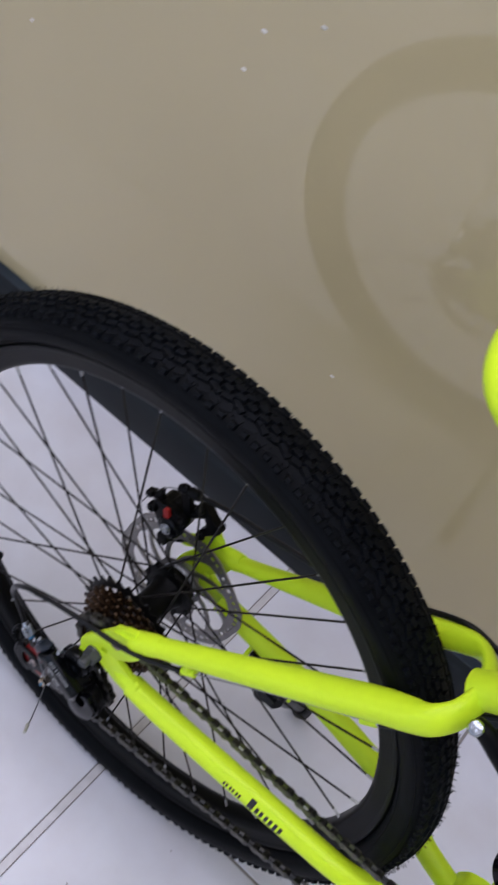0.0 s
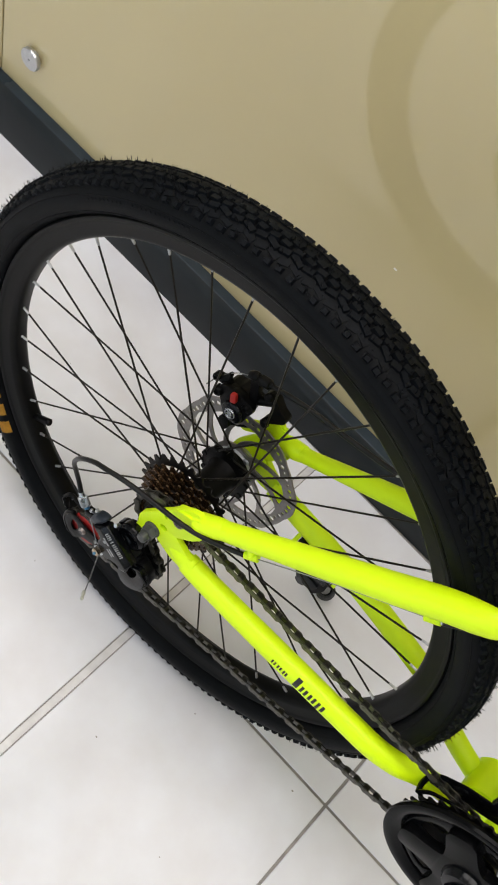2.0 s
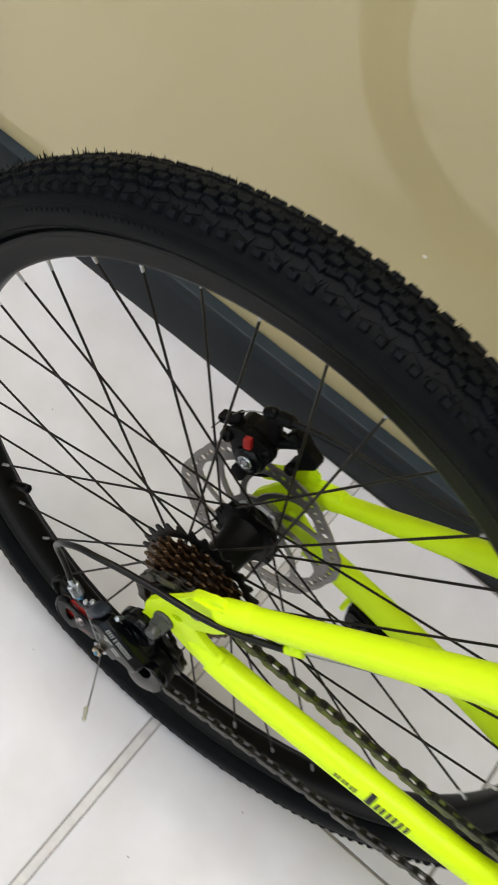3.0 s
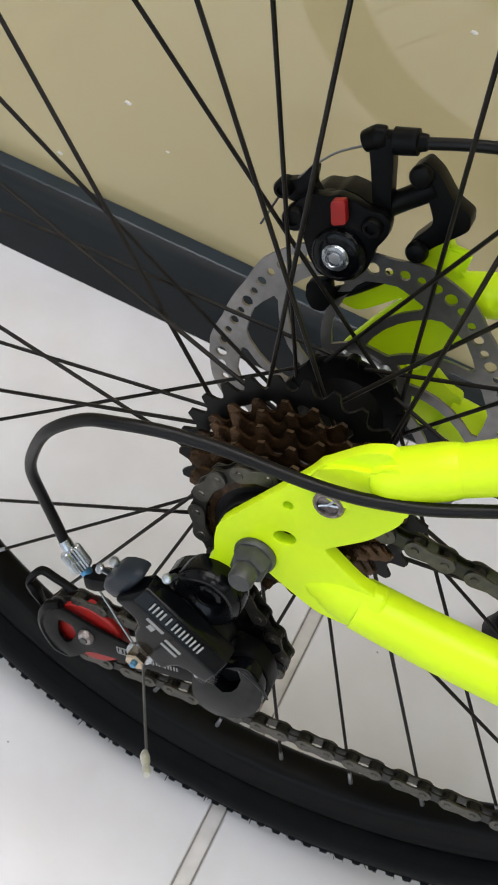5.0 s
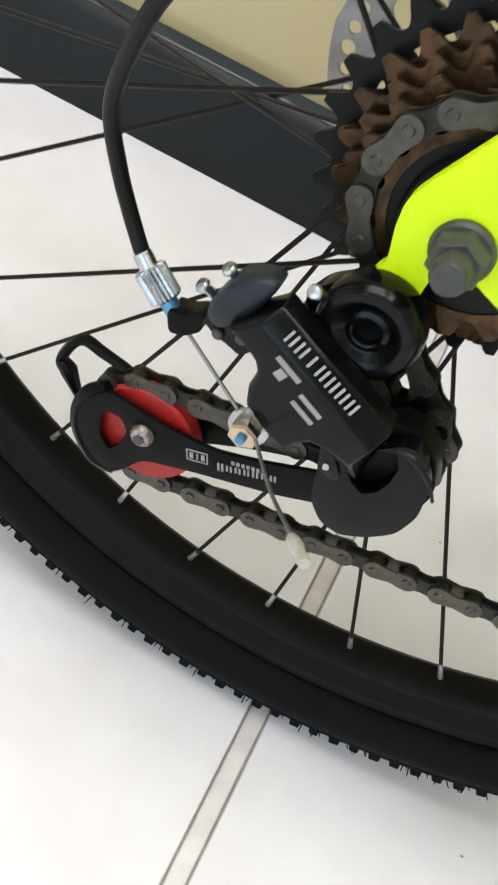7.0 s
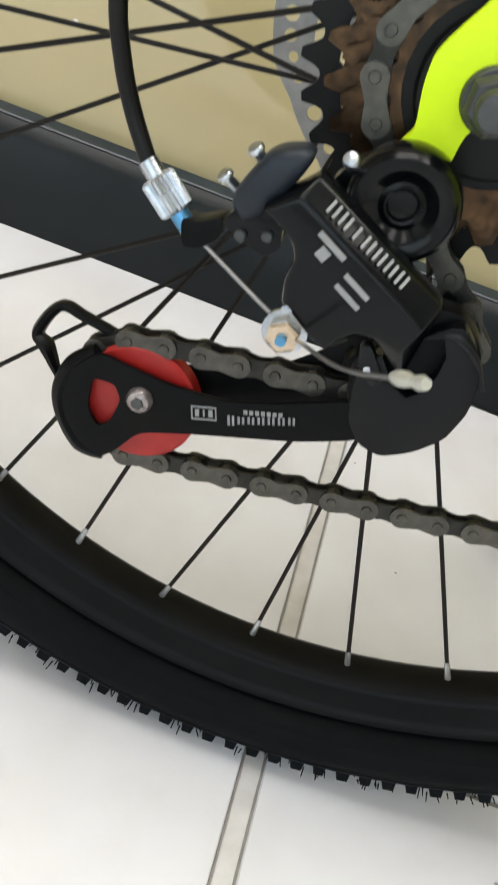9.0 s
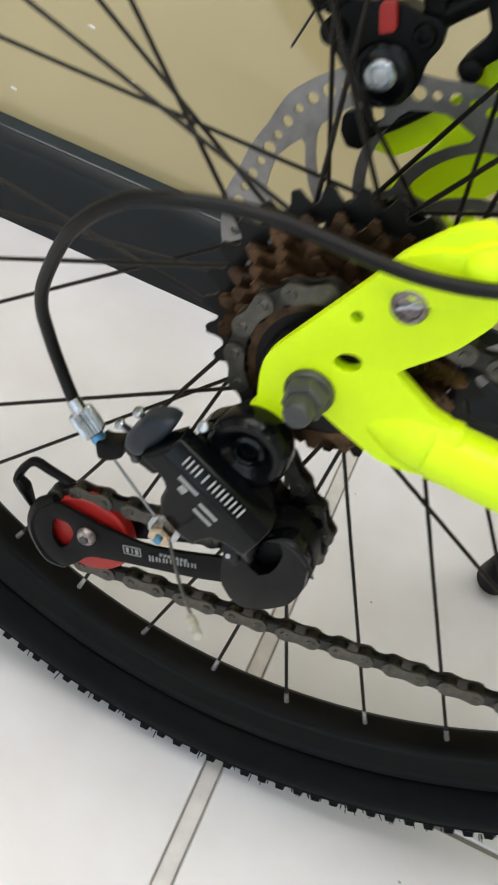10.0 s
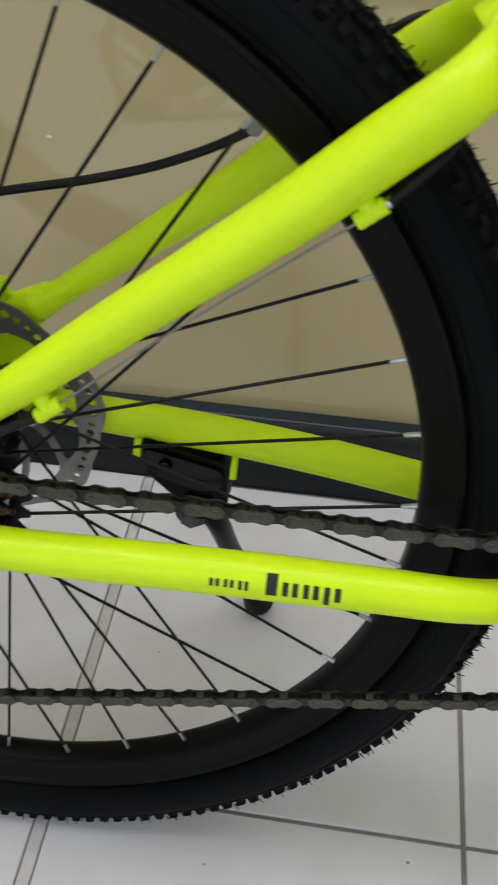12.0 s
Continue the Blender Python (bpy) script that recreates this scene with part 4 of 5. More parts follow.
part("pulley_bolt", bolt((-0.0668, -0.056, -0.1268), (-0.0668, -0.0696, -0.1268), 0.0028, 0.0046, False), ALLOYD, changer, "dull silver pulley bolt")
part("bolt_socket", lathe([(0.0022, -0.0730), (0.0022, -0.0738), (0.0012, -0.0738)], 6, (-0.0668, 0, -0.1268)), GREYNUT, changer)
guide = sprocket(10, -0.0650, -0.0570, 0.0035, "guide_pulley", BLACKP, changer, (GUIDE.x, GUIDE.y), 0.1, depth=0.7)
part("guide_boss", lathe([(0.004, -0.0680), (0.0125, -0.0675), (0.0135, -0.0650), (0.0135, -0.0565), (0.004, -0.056)], 24, (GUIDE.x, 0, GUIDE.y)), BLACKP, changer)
# cable anchor, barrel adjuster
part("anchor_washer", lathe([(0.003, -0.0945), (0.0066, -0.0945), (0.0066, -0.0962), (0.003, -0.0966)], 24, (-0.0295, 0, -0.0718)), CHROME, changer)
part("anchor_nut", tube(bmesh.new(), [(-0.0295, -0.0966, -0.0718), (-0.0295, -0.0972, -0.0718), (-0.0295, -0.1006, -0.0718), (-0.0295, -0.1014, -0.0718)], [0.0046, 0.0050, 0.0050, 0.0040], 6), BRASS, changer, "warm-toned hexagonal anchor nut")
part("anchor_stud", cyl((-0.0295, -0.090, -0.0718), (-0.0295, -0.1028, -0.0720), 0.0016, 12), BLUEZ, changer)
part("anchor_tab", box(-0.0326, -0.0296, -0.0973, -0.0953, -0.0698, -0.0640, 0.0006), CHROME, changer)
B0, B1 = Vector((-0.0788, -0.0795, -0.0496)), Vector((-0.0708, -0.0800, -0.0560))
bd = (B1 - B0).normalized()
side = bd.cross(Vector((0, 1, 0))).normalized()
up = side.cross(bd)
bm = bmesh.new()
loops = []
for d, k in ((-0.0006, 0.82), (0.0002, 1.0), ((B1 - B0).length - 0.0002, 1.0), ((B1 - B0).length + 0.0006, 0.82)):
    loops.append([bm.verts.new(B0 + bd * d + (side * math.cos(math.pi * n / 22) + up * math.sin(math.pi * n / 22)) * k * (0.0053 if n % 2 else 0.0047)) for n in range(44)])
for a, c in zip(loops, loops[1:]):
    for n in range(44):
        bm.faces.new((a[n], a[(n + 1) % 44], c[(n + 1) % 44], c[n]))
bm.faces.new(loops[0])
bm.faces.new(loops[-1])
bmesh.ops.recalc_face_normals(bm, faces=bm.faces)
part("barrel_adjuster", bm, CHROME, changer, "knurled silver barrel adjuster", smooth=False)
part("adjuster_thread", cyl(B1, B1 + bd * 0.0065, 0.0029, 14), BLUEZ, changer, "blue threaded adjuster screw")
part("adjuster_holder", plate(rounded(mm([(-68.5, -56.5), (-64, -56), (-57, -51.5), (-56, -58), (-61, -63), (-66, -64.5)]), 3), -0.0840, -0.0750, bevel=0.0012), BLACKP, changer)
# pale print on the changer as rows of short strokes
def strokes(places, m, parent, material, label):
    """Flat printed bars: (x, z, length, height) on the face that m sets up."""
    for x, z, sx, sz in places:
        bm = box(-sx / 2000, sx / 2000, -0.0002, 0.0002, -sz / 2000, sz / 2000)
        bmesh.ops.transform(bm, matrix=m @ Matrix.Translation((x / 1000, 0, z / 1000)), verts=bm.verts)
        part("print_bar", bm, material, parent, label, smooth=False)


BANDFACE = BAND @ Matrix.Translation((0.0012, -0.00195, -0.0004))
for k in range(7):
    x = -14.4 + 4.35 * k
    strokes(((x - 1.05, 0, 0.85, 4.0), (x + 1.05, 0, 0.85, 4.0)) if k != 2 else ((x, 0, 0.9, 4.0),), BANDFACE, changer, WHITEPR, "pale printed stroke")
FLAT = Matrix.Translation((-0.0236, -0.0970, -0.0490)) @ Matrix.Rotation(radians(27.5), 4, "Y")
strokes(((-4.6, 4.0, 9.8, 1.7), (-4.6, 0.6, 3.2, 3.4), (8.2, 1.4, 9.2, 1.5), (8.6, -2.4, 9.2, 1.5)), FLAT, changer, WHITEPR, "pale printed stroke")
CAGEFACE = Matrix.Translation((-0.0450, -0.0700, -0.1227)) @ Matrix.Rotation(radians(-19), 4, "Y")
strokes(((0, 2.3, 8.6, 0.45), (0, -2.3, 8.6, 0.45), (-4.1, 0, 0.45, 4.6), (4.1, 0, 0.45, 4.6), (-2.3, 0, 1.4, 2.6), (0, 0, 0.6, 2.6), (2.3, 0, 1.4, 2.6)), CAGEFACE, changer, WHITEPR, "pale printed stroke")
strokes([(14.2 + 1.95 * k, 1.6, 1.3, 1.5) for k in range(7)], CAGEFACE, changer, WHITEPR, "pale printed stroke")
strokes([(9.2 + 3.4 * k + e, -1.9 + 0.25 * k, 0.75, 3.6 if k == 0 else 2.6) for k in range(7) for e in (-0.75, 0.75)], CAGEFACE, changer, WHITEPR, "pale printed stroke")

# ---- cables
loop = [(0.0835, -0.0655, 0.0830), (0.0551, -0.0735, 0.0715), (0.0424, -0.0760, 0.0672), (0.0288, -0.0785, 0.0639), (0.0143, -0.0810, 0.0625), (-0.0008, -0.0840, 0.0632), (-0.0122, -0.0865, 0.0645), (-0.0271, -0.0900, 0.0657), (-0.0435, -0.0930, 0.0643), (-0.0599, -0.0955, 0.0601), (-0.0736, -0.0955, 0.0530), (-0.0882, -0.0935, 0.0357), (-0.0977, -0.0865, 0.0106), (-0.1003, -0.0820, -0.0069), (-0.0961, -0.0785, -0.0235), (-0.0900, -0.0775, -0.0360), (-0.0828, -0.0785, -0.0462)]
gear_cable = part("gear_cable", tube_bm(loop, 0.00255, 12), CABLE, bike, "black gear cable housing looped to the derailleur")
part("ferrule", cyl(Vector(loop[-1]), B0 + bd * 0.001, 0.0030, 14), CHROME, gear_cable, "silver cable end cap")
part("bare_wire", tube_bm([(0.0885, -0.0640, 0.0862), (0.155, -0.0535, 0.1375), (0.2265, -0.0430, 0.1885)], 0.0006, 6), WIRE, gear_cable, "thin bare steel wire")
part("upper_housing", tube_bm([(0.234, -0.0420, 0.1945), (0.250, -0.0385, 0.2110), (0.264, -0.0270, 0.2280), (0.279, -0.0150, 0.2430), (0.300, -0.0100, 0.2640), (0.318, -0.0180, 0.30), (0.326, -0.0220, 0.33)], 0.0025, 10), CABLE, gear_cable)
part("bare_wire", tube_bm([(-0.0652, -0.0805, -0.0602), (-0.046, -0.0890, -0.0660), (-0.0305, -0.0958, -0.0704), (-0.0275, -0.0970, -0.0715), (-0.013, -0.1235, -0.0625), (0.0002, -0.1500, -0.0460)], 0.00065, 6), WIRE, gear_cable, "loose end of steel wire")
part("crimp", tube(bmesh.new(), [(-0.0028, -0.1454, -0.0490), (-0.0020, -0.1472, -0.0480), (-0.0004, -0.1499, -0.0463), (0.0006, -0.1516, -0.0453), (0.0020, -0.1544, -0.0437), (0.0028, -0.1560, -0.0428)], [0.0013, 0.0019, 0.0019, 0.0013, 0.0019, 0.0014], 10), CRIMP, gear_cable, "pale crimped cable tip")
brake_line = [(-0.0125, 0.0550, 0.1290), (0.006, 0.0555, 0.1360), (0.030, 0.0560, 0.1430), (0.076, 0.0560, 0.1535), (0.120, 0.0540, 0.1675), (0.162, 0.0520, 0.1880), (0.200, 0.0500, 0.2180), (0.2295, 0.0460, 0.2430), (0.2470, 0.0445, 0.2500), (0.268, 0.0420, 0.2500), (0.300, 0.0360, 0.2530), (0.330, 0.0260, 0.2720)]
part("brake_cable", tube_bm(brake_line, 0.0026, 12), CABLE, bike, "black rear brake cable housing")
part("cable_tie", lathe([(0.0030, -0.003), (0.0040, -0.0028), (0.0040, 0.0028), (0.0030, 0.003)], 14, (0.166, 0.0518, 0.1905)), WHITEPR, bike, "pale cable tie")

# ---- rear brake caliper
BODY = [(-56.2, 80.5), (-54.2, 88.0), (-49.5, 93.5), (-42.0, 95.6), (-38.0, 98.6), (-31.0, 98.8), (-24.0, 97.2), (-17.6, 98.6), (-12.6, 96.5), (-11.8, 89.5), (-14.8, 82.0), (-14.9, 71.0), (-18.6, 63.0), (-26.5, 58.4), (-35.5, 58.0), (-42.2, 64.5), (-47.5, 72.8)]
caliper = part("brake_caliper", plate(rounded(mm(BODY), 3, 0.25), 0.0430, 0.0485, bevel=0.0018), BLACKP, bike, "black mechanical disc brake caliper with red tab")
part("caliper_half", plate(rounded(mm([(x * 0.9 - 4, z * 0.94 + 4) for x, z in BODY]), 3, 0.25), 0.0528, 0.0680, bevel=0.0022), BLACKP, caliper)
part("caliper_bridge", plate(rounded(mm([(-52, 88), (-46, 93), (-36, 96), (-22, 95), (-20, 84), (-38, 80), (-48, 82)]), 3, 0.25), 0.0470, 0.0540, bevel=0.001), BLACKP, caliper)
part("caliper_dome", lathe([(0.0128, 0.0440), (0.0128, 0.0412), (0.0116, 0.0396), (0.0090, 0.0388), (0.0020, 0.0388)], 32, (-0.0290, 0, 0.0722)), BLACKM, caliper, "rounded black piston housing")
part("pad_holder", plate(rounded(mm([(-39, 51), (-37.5, 43.5), (-33, 38.6), (-27, 39.6), (-24.6, 46.5), (-29.0, 57.0)]), 3, 0.25), 0.0430, 0.0485, bevel=0.0016), BLACKP, caliper)
part("pad_spring", tube_bm([(-0.0285, 0.0520, 0.0440), (-0.0180, 0.0525, 0.0530), (-0.0060, 0.0530, 0.0660)], [0.0034, 0.0030, 0.0026], 10), BLACKP, caliper)
part("cable_lever", plate(rounded(mm([(-65.5, 84.5), (-63.8, 91.0), (-58.0, 93.8), (-54.6, 102.0), (-51.6, 102.6), (-50.8, 95.0), (-46.5, 91.5), (-50.0, 86.0), (-58.0, 82.5)]), 3, 0.25), 0.0490, 0.0545, bevel=0.0012), BLACKP, caliper)
for x, z, r, y in ((-63.2, 87.6, 4.4, 0.0480), (-53.2, 79.6, 5.6, 0.0425), (-19.2, 91.4, 4.8, 0.0425)):
    part("caliper_boss", lathe([(r / 1000 * 0.5, y + 0.0060), (r / 1000, y + 0.0050), (r / 1000, y - 0.0016), (r / 1000 * 0.82, y - 0.0030), (r / 1000 * 0.5, y - 0.0030), (r / 1000 * 0.44, y - 0.0012), (r / 1000 * 0.1, y - 0.0012)], 20, (x / 1000, 0, z / 1000)), BLACKP, caliper)
adjuster = part("adjuster_bolt", lathe([(0.0062, 0.0420), (0.0064, 0.0378), (0.0056, 0.0368), (0.0042, 0.0366), (0.0037, 0.0373), (0.0005, 0.0373)], 28, (-0.0294, 0, 0.0725)), CHROME, caliper, "zinc socket-head bolt")
part("socket_floor", lathe([(0.0030, 0.0374), (0.0026, 0.0370), (0.0005, 0.0369)], 6, (-0.0294, 0, 0.0725)), ALLOY, adjuster, "bluish socket of the bolt")
part("red_tab", plate(rounded(mm([(-39.4, 97), (-33.6, 100), (-29.6, 89.8), (-35.6, 86.4)]), 3, 0.2), 0.0378, 0.0420, bevel=0.0009), RED, caliper, "red plastic adjuster tab")
part("actuator_arm", plate(rounded(mm([(-21.5, 84), (-22.0, 93), (-26.4, 103), (-30.4, 113), (-33.2, 119.0), (-33.2, 124), (-29.6, 127), (-25.4, 126.5), (-22.0, 118.7), (-19.0, 108.3), (-15.5, 97.3), (-14.0, 90)]), 3, 0.25), 0.0500, 0.0575, bevel=0.0015), BLACKP, caliper)
part("wire_tail", tube_bm([(-0.0635, 0.0470, 0.0850), (-0.0660, 0.0470, 0.0760), (-0.0690, 0.0480, 0.0660)], 0.0006, 6), GREYNUT, caliper, "cut end of the brake wire")
part("cable_clamp", tube_bm([(-0.0365, 0.0535, 0.1200), (-0.032, 0.0535, 0.1238), (-0.0285, 0.0540, 0.1252)], [0.0045, 0.0055, 0.0045], 12), BLACKP, caliper)
part("cable_barrel", tube(bmesh.new(), [(-0.0290, 0.0545, 0.1235), (-0.0255, 0.0545, 0.1247), (-0.0250, 0.0545, 0.1249), (-0.0155, 0.0548, 0.1283), (-0.0150, 0.0548, 0.1285), (-0.0120, 0.0550, 0.1295)], [0.0042, 0.0045, 0.0058, 0.0056, 0.0040, 0.0034], 14), BLACKP, caliper)
part("clamp_wire", tube_bm([(-0.0605, 0.0515, 0.0905), (-0.0535, 0.0518, 0.1020), (-0.047, 0.0528, 0.1100), (-0.040, 0.0534, 0.1155), (-0.031, 0.0536, 0.1215)], 0.00055, 6), WIRE, caliper)
part("mount_bracket", tube_bm([(-0.0200, 0.0560, 0.0945), (-0.0120, 0.0570, 0.1020), (-0.0020, 0.0580, 0.1120)], [0.0055, 0.0050, 0.0052], 14), BLACKP, caliper)
part("mount_bracket", plate(rounded(mm([(-15, 115), (-10, 122.5), (-2.5, 119.5), (8, 110.5), (16.5, 108), (18.5, 101.5), (7.5, 88), (1, 78), (-4, 84), (3.5, 98), (-3.5, 108)]), 3, 0.25), 0.0540, 0.0640, bevel=0.002), BLACKP, caliper)
for x, z in ((-9.0, 116.5), (1.5, 83.5)):
    part("mount_bolt", bolt((x / 1000, 0.060, z / 1000), (x / 1000, 0.0530, z / 1000), 0.003, 0.0052, False), BLACKP, caliper)

# ---- kickstand under the left chainstay
stand = part("kickstand", plate(rounded(mm([(103, -9), (130, -14), (158, -20), (161, -50), (155, -66), (139, -68), (127, -53), (109, -36)]), 3, 0.2), 0.0500, 0.0760, bevel=0.003), BLACKP, bike, "black kickstand with rubber foot on the floor")
part("clamp_plate", plate(rounded(mm([(106, -13), (130, -18), (156, -24), (157, -38), (142, -42), (116, -34), (109, -28)]), 3, 0.25), 0.0468, 0.0502, bevel=0.001), BLACKM, stand)
part("clamp_web", plate(rounded(mm([(131, -46), (154, -48), (151, -61), (141, -63)]), 3, 0.25), 0.0475, 0.0502, bevel=0.0008), SATIN, stand)
part("clamp_bolt", bolt((0.120, 0.050, -0.0240), (0.120, 0.0445, -0.0240), 0.003, 0.0044, False), BLACKM, stand)
part("clamp_strap", tube_bm([(0.1010, 0.0500, -0.022), (0.1010, 0.0540, -0.0150), (0.1010, 0.0640, -0.010)], 0.0026, 8), NEON, stand, "neon yellow mounting lug")
part("clamp_strap", tube_bm([(0.1630, 0.0500, -0.031), (0.1630, 0.0540, -0.0230), (0.1630, 0.0640, -0.014)], 0.0022, 8), NEON, stand, "neon yellow mounting lug")
part("pivot", lathe([(0.004, 0.062), (0.0115, 0.062), (0.0125, 0.064), (0.0125, 0.084), (0.0115, 0.086), (0.004, 0.086)], 28, (0.1350, 0, -0.0740)), BLACKM, stand, "dark metal pivot")
part("pivot_bolt", bolt((0.135, 0.070, -0.074), (0.135, 0.0605, -0.074), 0.004, 0.0075, True), GREYNUT, stand)
part("leg", tube_bm([(0.139, 0.0760, -0.072), (0.149, 0.0850, -0.098), (0.155, 0.113, -0.146), (0.163, 0.1590, -0.214), (0.1705, 0.2000, -0.2790)], [0.0105, 0.0085, 0.0075, 0.0075, 0.0075], 16), BLACKP, stand)
part("rubber_foot", tube(bmesh.new(), [(0.1685, 0.1895, -0.2608), (0.1689, 0.1925, -0.2659), (0.1708, 0.2020, -0.2828), (0.1723, 0.2115, -0.2996), (0.1725, 0.2124, -0.3012)], [0.0095, 0.0118, 0.0128, 0.0140, 0.0105], 18), RUBBER, stand, "black rubber foot")

# ---- cranks, rings, front gear cage
crank = part("crankset", lathe([(0.0715, -0.0630), (0.0860, -0.0640), (0.0900, -0.0660), (0.0915, -0.0695), (0.0905, -0.0725), (0.0880, -0.0735), (0.0800, -0.0722), (0.0730, -0.0690), (0.0715, -0.0660)], 72, (0.437, 0, -0.022), closed=True), GLOSSB, bike, "black crankset with plastic chain guard")
for teeth, y in ((42, -0.0585), (34, -0.0525), (24, -0.0465)):
    sprocket(teeth, y - 0.0011, y + 0.0011, 0.036 if teeth > 24 else 0.03, "chainring", COGB, crank, (BB.x, BB.y), 0.05, slots=5 if teeth > 24 else 0, slot_turn=radians(20), slot_half=0.013 if teeth > 40 else 0.0105)
part("crank_boss", lathe([(0.006, -0.044), (0.020, -0.044), (0.0225, -0.060), (0.0225, -0.078), (0.019, -0.084), (0.009, -0.085)], 32, (0.437, 0, -0.022)), BLACKM, crank)
star = []
for k in range(5):
    a = radians(56 + 72 * k)
    for da, r in ((-0.62, 0.034), (-0.36, 0.046), (-0.24, 0.066), (-0.14, 0.0725), (0.14, 0.0725), (0.24, 0.066), (0.36, 0.046)):
        star.append((BB.x + r * math.cos(a + da), BB.y + r * math.sin(a + da)))
part("spider", plate(rounded(star, 2, 0.3), -0.0765, -0.0665, bevel=0.003), GLOSSB, crank, "black five-arm spider")
inner = [circle(BB.x, BB.y, 0.030, 28)]
for k in range(5):
    b0 = radians(20 + 72 * k)
    inner.append(rounded([(BB.x + r * math.cos(b0 + w), BB.y + r * math.sin(b0 + w)) for r, w in ((0.038, -0.30), (0.063, -0.30), (0.0660, 0), (0.063, 0.30), (0.038, 0.30))], 2))
part("guard_web", plate(circle(BB.x, BB.y, 0.0722, 60), -0.0680, -0.0655, inner, 0.0006), GLOSSB, crank)
ca_ = radians(-38)
d = Vector((math.cos(ca_), 0, math.sin(ca_)))
c = Vector((0.437, -0.080, -0.022))
part("crank_arm", tube_bm([c, c + d * 0.04, c + d * 0.12 + Vector((0, -0.006, 0)), c + d * 0.172 + Vector((0, -0.008, 0))], [0.0170, 0.0135, 0.0115, 0.0135], 18), BLACKM, crank, "black crank arm")
front = part("front_derailleur", plate(rounded(mm([(346, 3), (352, 20), (372, 36), (404, 48), (428, 56), (431, 46), (408, 32), (380, 18), (362, 2), (354, -6)]), 3, 0.25), -0.0575, -0.0562, [rounded(mm([(352, 4), (356, 17), (372, 30), (392, 38), (380, 24), (364, 8), (356, 0)]), 2)], 0.0003), BLACKM, bike, "black front derailleur cage round the chain")
part("cage_side", plate(rounded(mm([(346, 3), (352, 22), (372, 40), (404, 56), (432, 64), (434, 44), (408, 28), (380, 12), (362, -2), (354, -6)]), 3, 0.25), -0.0380, -0.0366, bevel=0.0003), BLACKM, front)
part("cage_bridge", tube_bm([(0.349, -0.0570, 0.0), (0.3475, -0.0470, -0.001), (0.349, -0.0375, 0.0)], 0.0030, 8, 1.0), BLACKM, front)
tube_clamp = part("seat_tube_clamp", lathe([(0.0170, -0.012), (0.0195, -0.012), (0.0195, 0.012), (0.0170, 0.012)], 28), BLACKM, front)
tube_clamp.matrix_local = Matrix.Translation((0.3985, 0, 0.1035)) @ Matrix.Rotation(radians(90), 4, "X") @ Matrix.Rotation(radians(-17.5), 4, "Z")
part("swing_arm", tube_bm([(0.392, -0.018, 0.100), (0.394, -0.030, 0.085), (0.396, -0.038, 0.055)], 0.006, 10), BLACKM, front)

# ---- stay fitting, seat post and saddle
fitting = part("stay_fitting", tube_bm([(0.2785, -0.0325, 0.2660), (0.288, -0.0335, 0.2640), (0.303, -0.0340, 0.2570), (0.330, -0.0350, 0.2400)], [0.0045, 0.0072, 0.0078, 0.0060], 12), BLACKP, bike, "black arm with a shiny bolt beside the stays")
part("arm_stud", tube_bm([(0.300, -0.010, 0.272), (0.2975, -0.034, 0.260)], [0.005, 0.005], 12), BLACKP, fitting)
part("arm_bolt", bolt((0.2835, -0.0345, 0.2615), (0.2812, -0.0405, 0.2700), 0.003, 0.0060, False), CHROME, fitting, "shiny round bolt")
part("seat_post", tube_bm([(0.320, 0, 0.36), (0.295, 0, 0.445), (0.274, 0, 0.520)], 0.0137, 20), BLACKM, bike, "black seat post")
collar = part("seat_collar", lathe([(0.0168, -0.014), (0.0200, -0.014), (0.0205, 0.0), (0.0200, 0.014), (0.0168, 0.014)], 28), BLACKM, bike)
collar.matrix_local = Matrix.Translation((0.3195, 0, 0.362)) @ Matrix.Rotation(radians(90), 4, "X") @ Matrix.Rotation(radians(-17.0), 4, "Z")
bm = bmesh.new()
rows = []
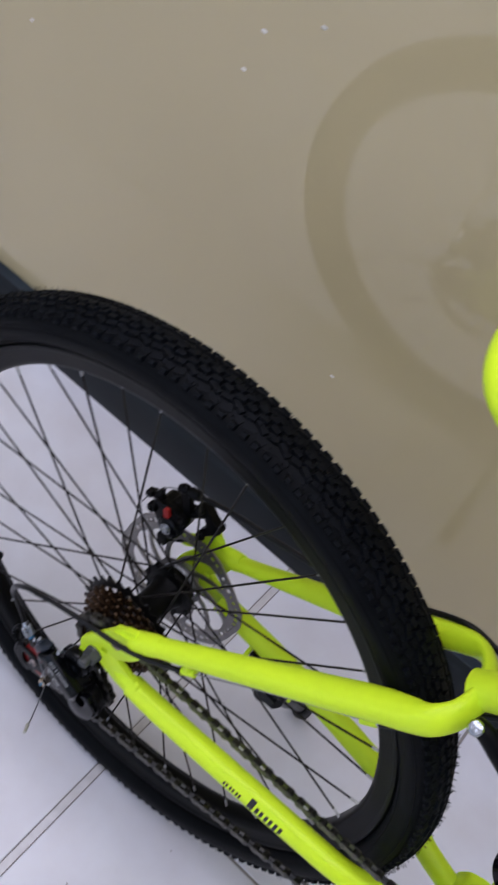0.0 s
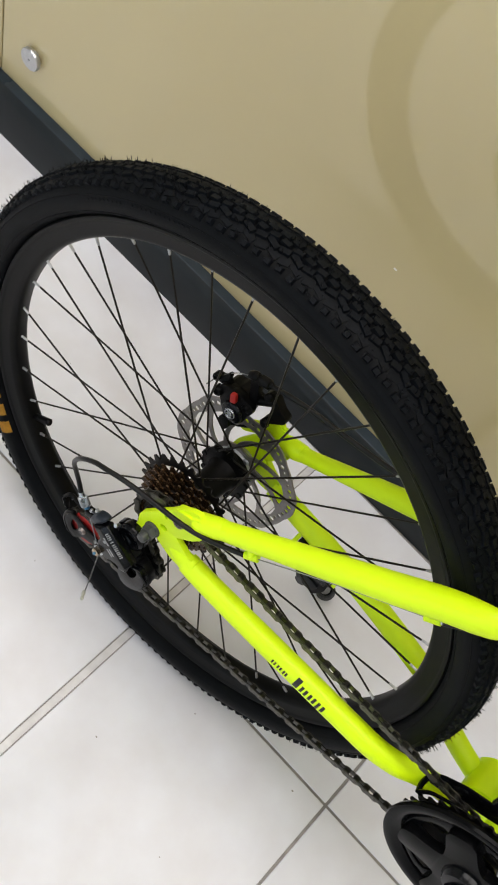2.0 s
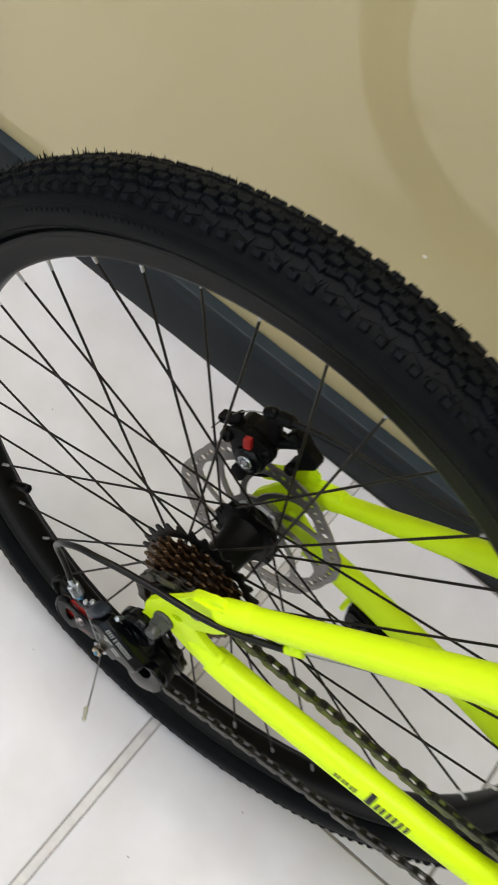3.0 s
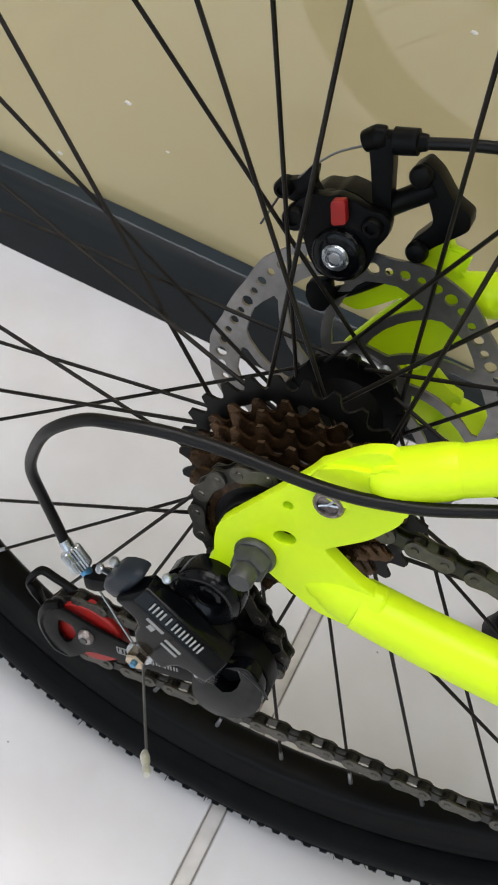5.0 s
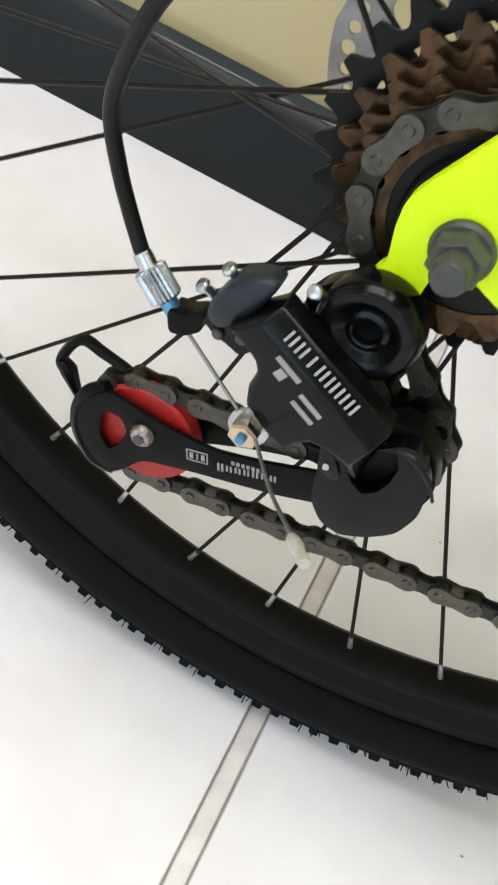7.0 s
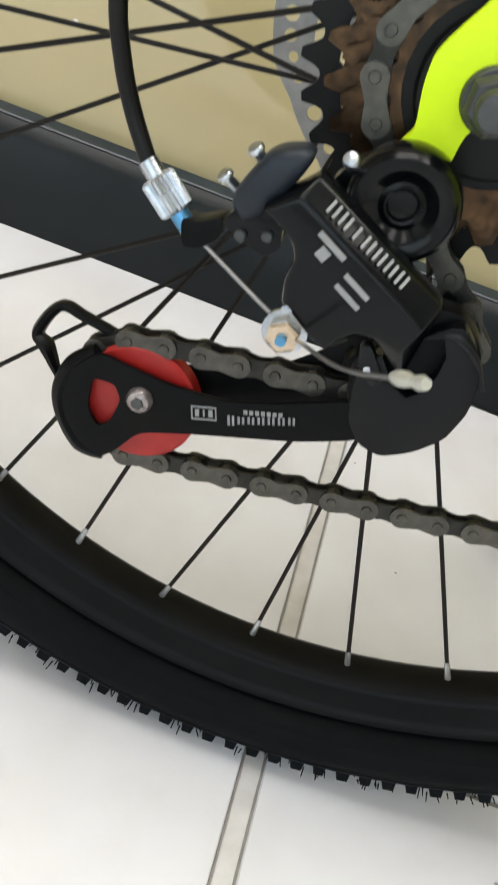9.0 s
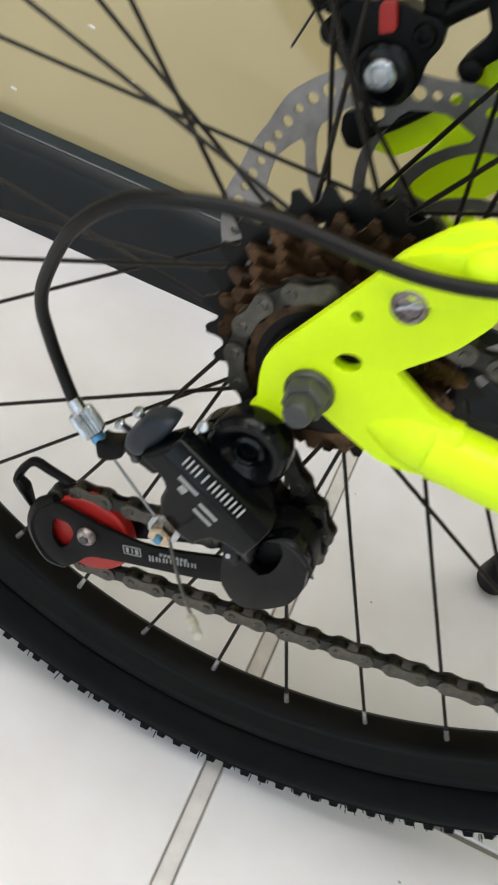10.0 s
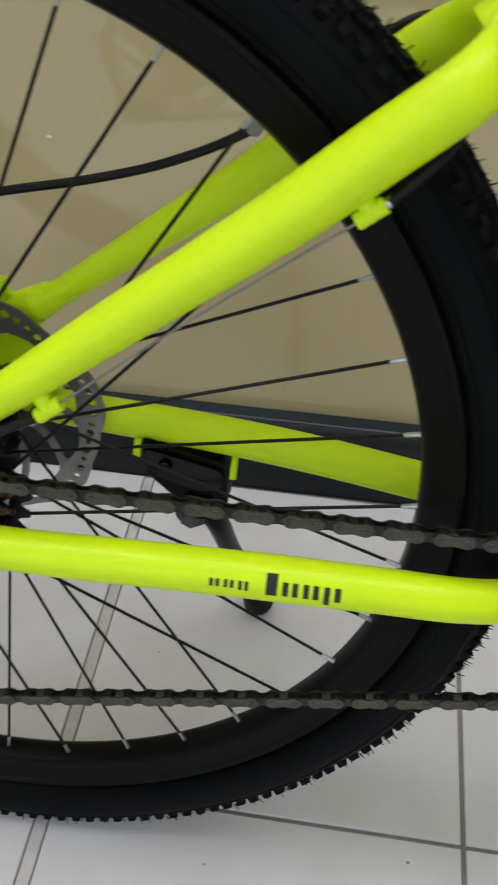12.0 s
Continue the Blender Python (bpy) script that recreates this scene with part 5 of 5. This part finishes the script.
for x, w, z, drop in ((0.150, 0.030, 0.541, 0.020), (0.156, 0.052, 0.547, 0.026), (0.175, 0.070, 0.553, 0.034), (0.205, 0.076, 0.556, 0.040), (0.245, 0.062, 0.555, 0.040), (0.290, 0.038, 0.553, 0.038), (0.340, 0.026, 0.553, 0.036), (0.390, 0.021, 0.552, 0.032), (0.412, 0.014, 0.547, 0.022)):
    rows.append([bm.verts.new((x, w * math.cos(g), z - drop + drop * math.sin(g) ** 0.6)) for g in np.linspace(0.0, math.pi, 13)] + [bm.verts.new((x, -w * 0.8, z - drop * 1.15)), bm.verts.new((x, w * 0.8, z - drop * 1.15))])
for a, b in zip(rows, rows[1:]):
    for k in range(len(a)):
        bm.faces.new((a[k], a[(k + 1) % len(a)], b[(k + 1) % len(a)], b[k]))
bm.faces.new(rows[0])
bm.faces.new(rows[-1])
saddle = part("saddle", bm, SADDLE, bike, "black saddle with a neon yellow rear edge")
part("saddle_trim", tube_bm([(0.235, -0.0665, 0.525), (0.195, -0.0765, 0.525), (0.165, -0.0650, 0.527), (0.149, -0.035, 0.529), (0.146, 0, 0.530), (0.149, 0.035, 0.529), (0.165, 0.0650, 0.527), (0.195, 0.0765, 0.525), (0.235, 0.0665, 0.525)], 0.0085, 14), NEON, saddle, "neon yellow edge band")
for s in (-1, 1):
    part("saddle_rail", tube_bm([(0.19, s * 0.035, 0.521), (0.225, s * 0.022, 0.513), (0.29, s * 0.022, 0.511), (0.36, s * 0.016, 0.523)], 0.0035, 10), BLACKM, saddle)

# ------------------------------------------------------------ floor tiles, last
xs = [(-2.95, -2.3725), (-2.3690, -1.7725), (-1.7690, -1.1725), (-1.1690, -0.5725), (-0.5690, 0.0262), (0.0386, 0.3577), (0.3617, 0.9577), (0.9613, 1.5577), (1.5613, 2.1577), (2.1613, 2.95)]
ys = [(-3.15, -2.4293), (-2.4257, -1.8293), (-1.8257, -1.2293), (-1.2257, -0.6293), (-0.6257, -0.0293), (-0.0257, 0.3290)]
tile_meshes = {}
for x0, x1 in xs:
    for y0, y1 in ys:
        key = (round(x1 - x0, 4), round(y1 - y0, 4))
        if key not in tile_meshes:
            bm = box(-key[0] / 2, key[0] / 2, -key[1] / 2, key[1] / 2, -0.009, 0.0, 0.0008, 1)
            me = bpy.data.meshes.new("floor_tile")
            bm.to_mesh(me)
            bm.free()
            me.materials.append(TILE)
            tile_meshes[key] = me
        ob = new("floor_tile", tile_meshes[key])
        ob.parent = floor
        ob.matrix_local = TURN @ Matrix.Translation(((x0 + x1) / 2, (y0 + y1) / 2, 0))
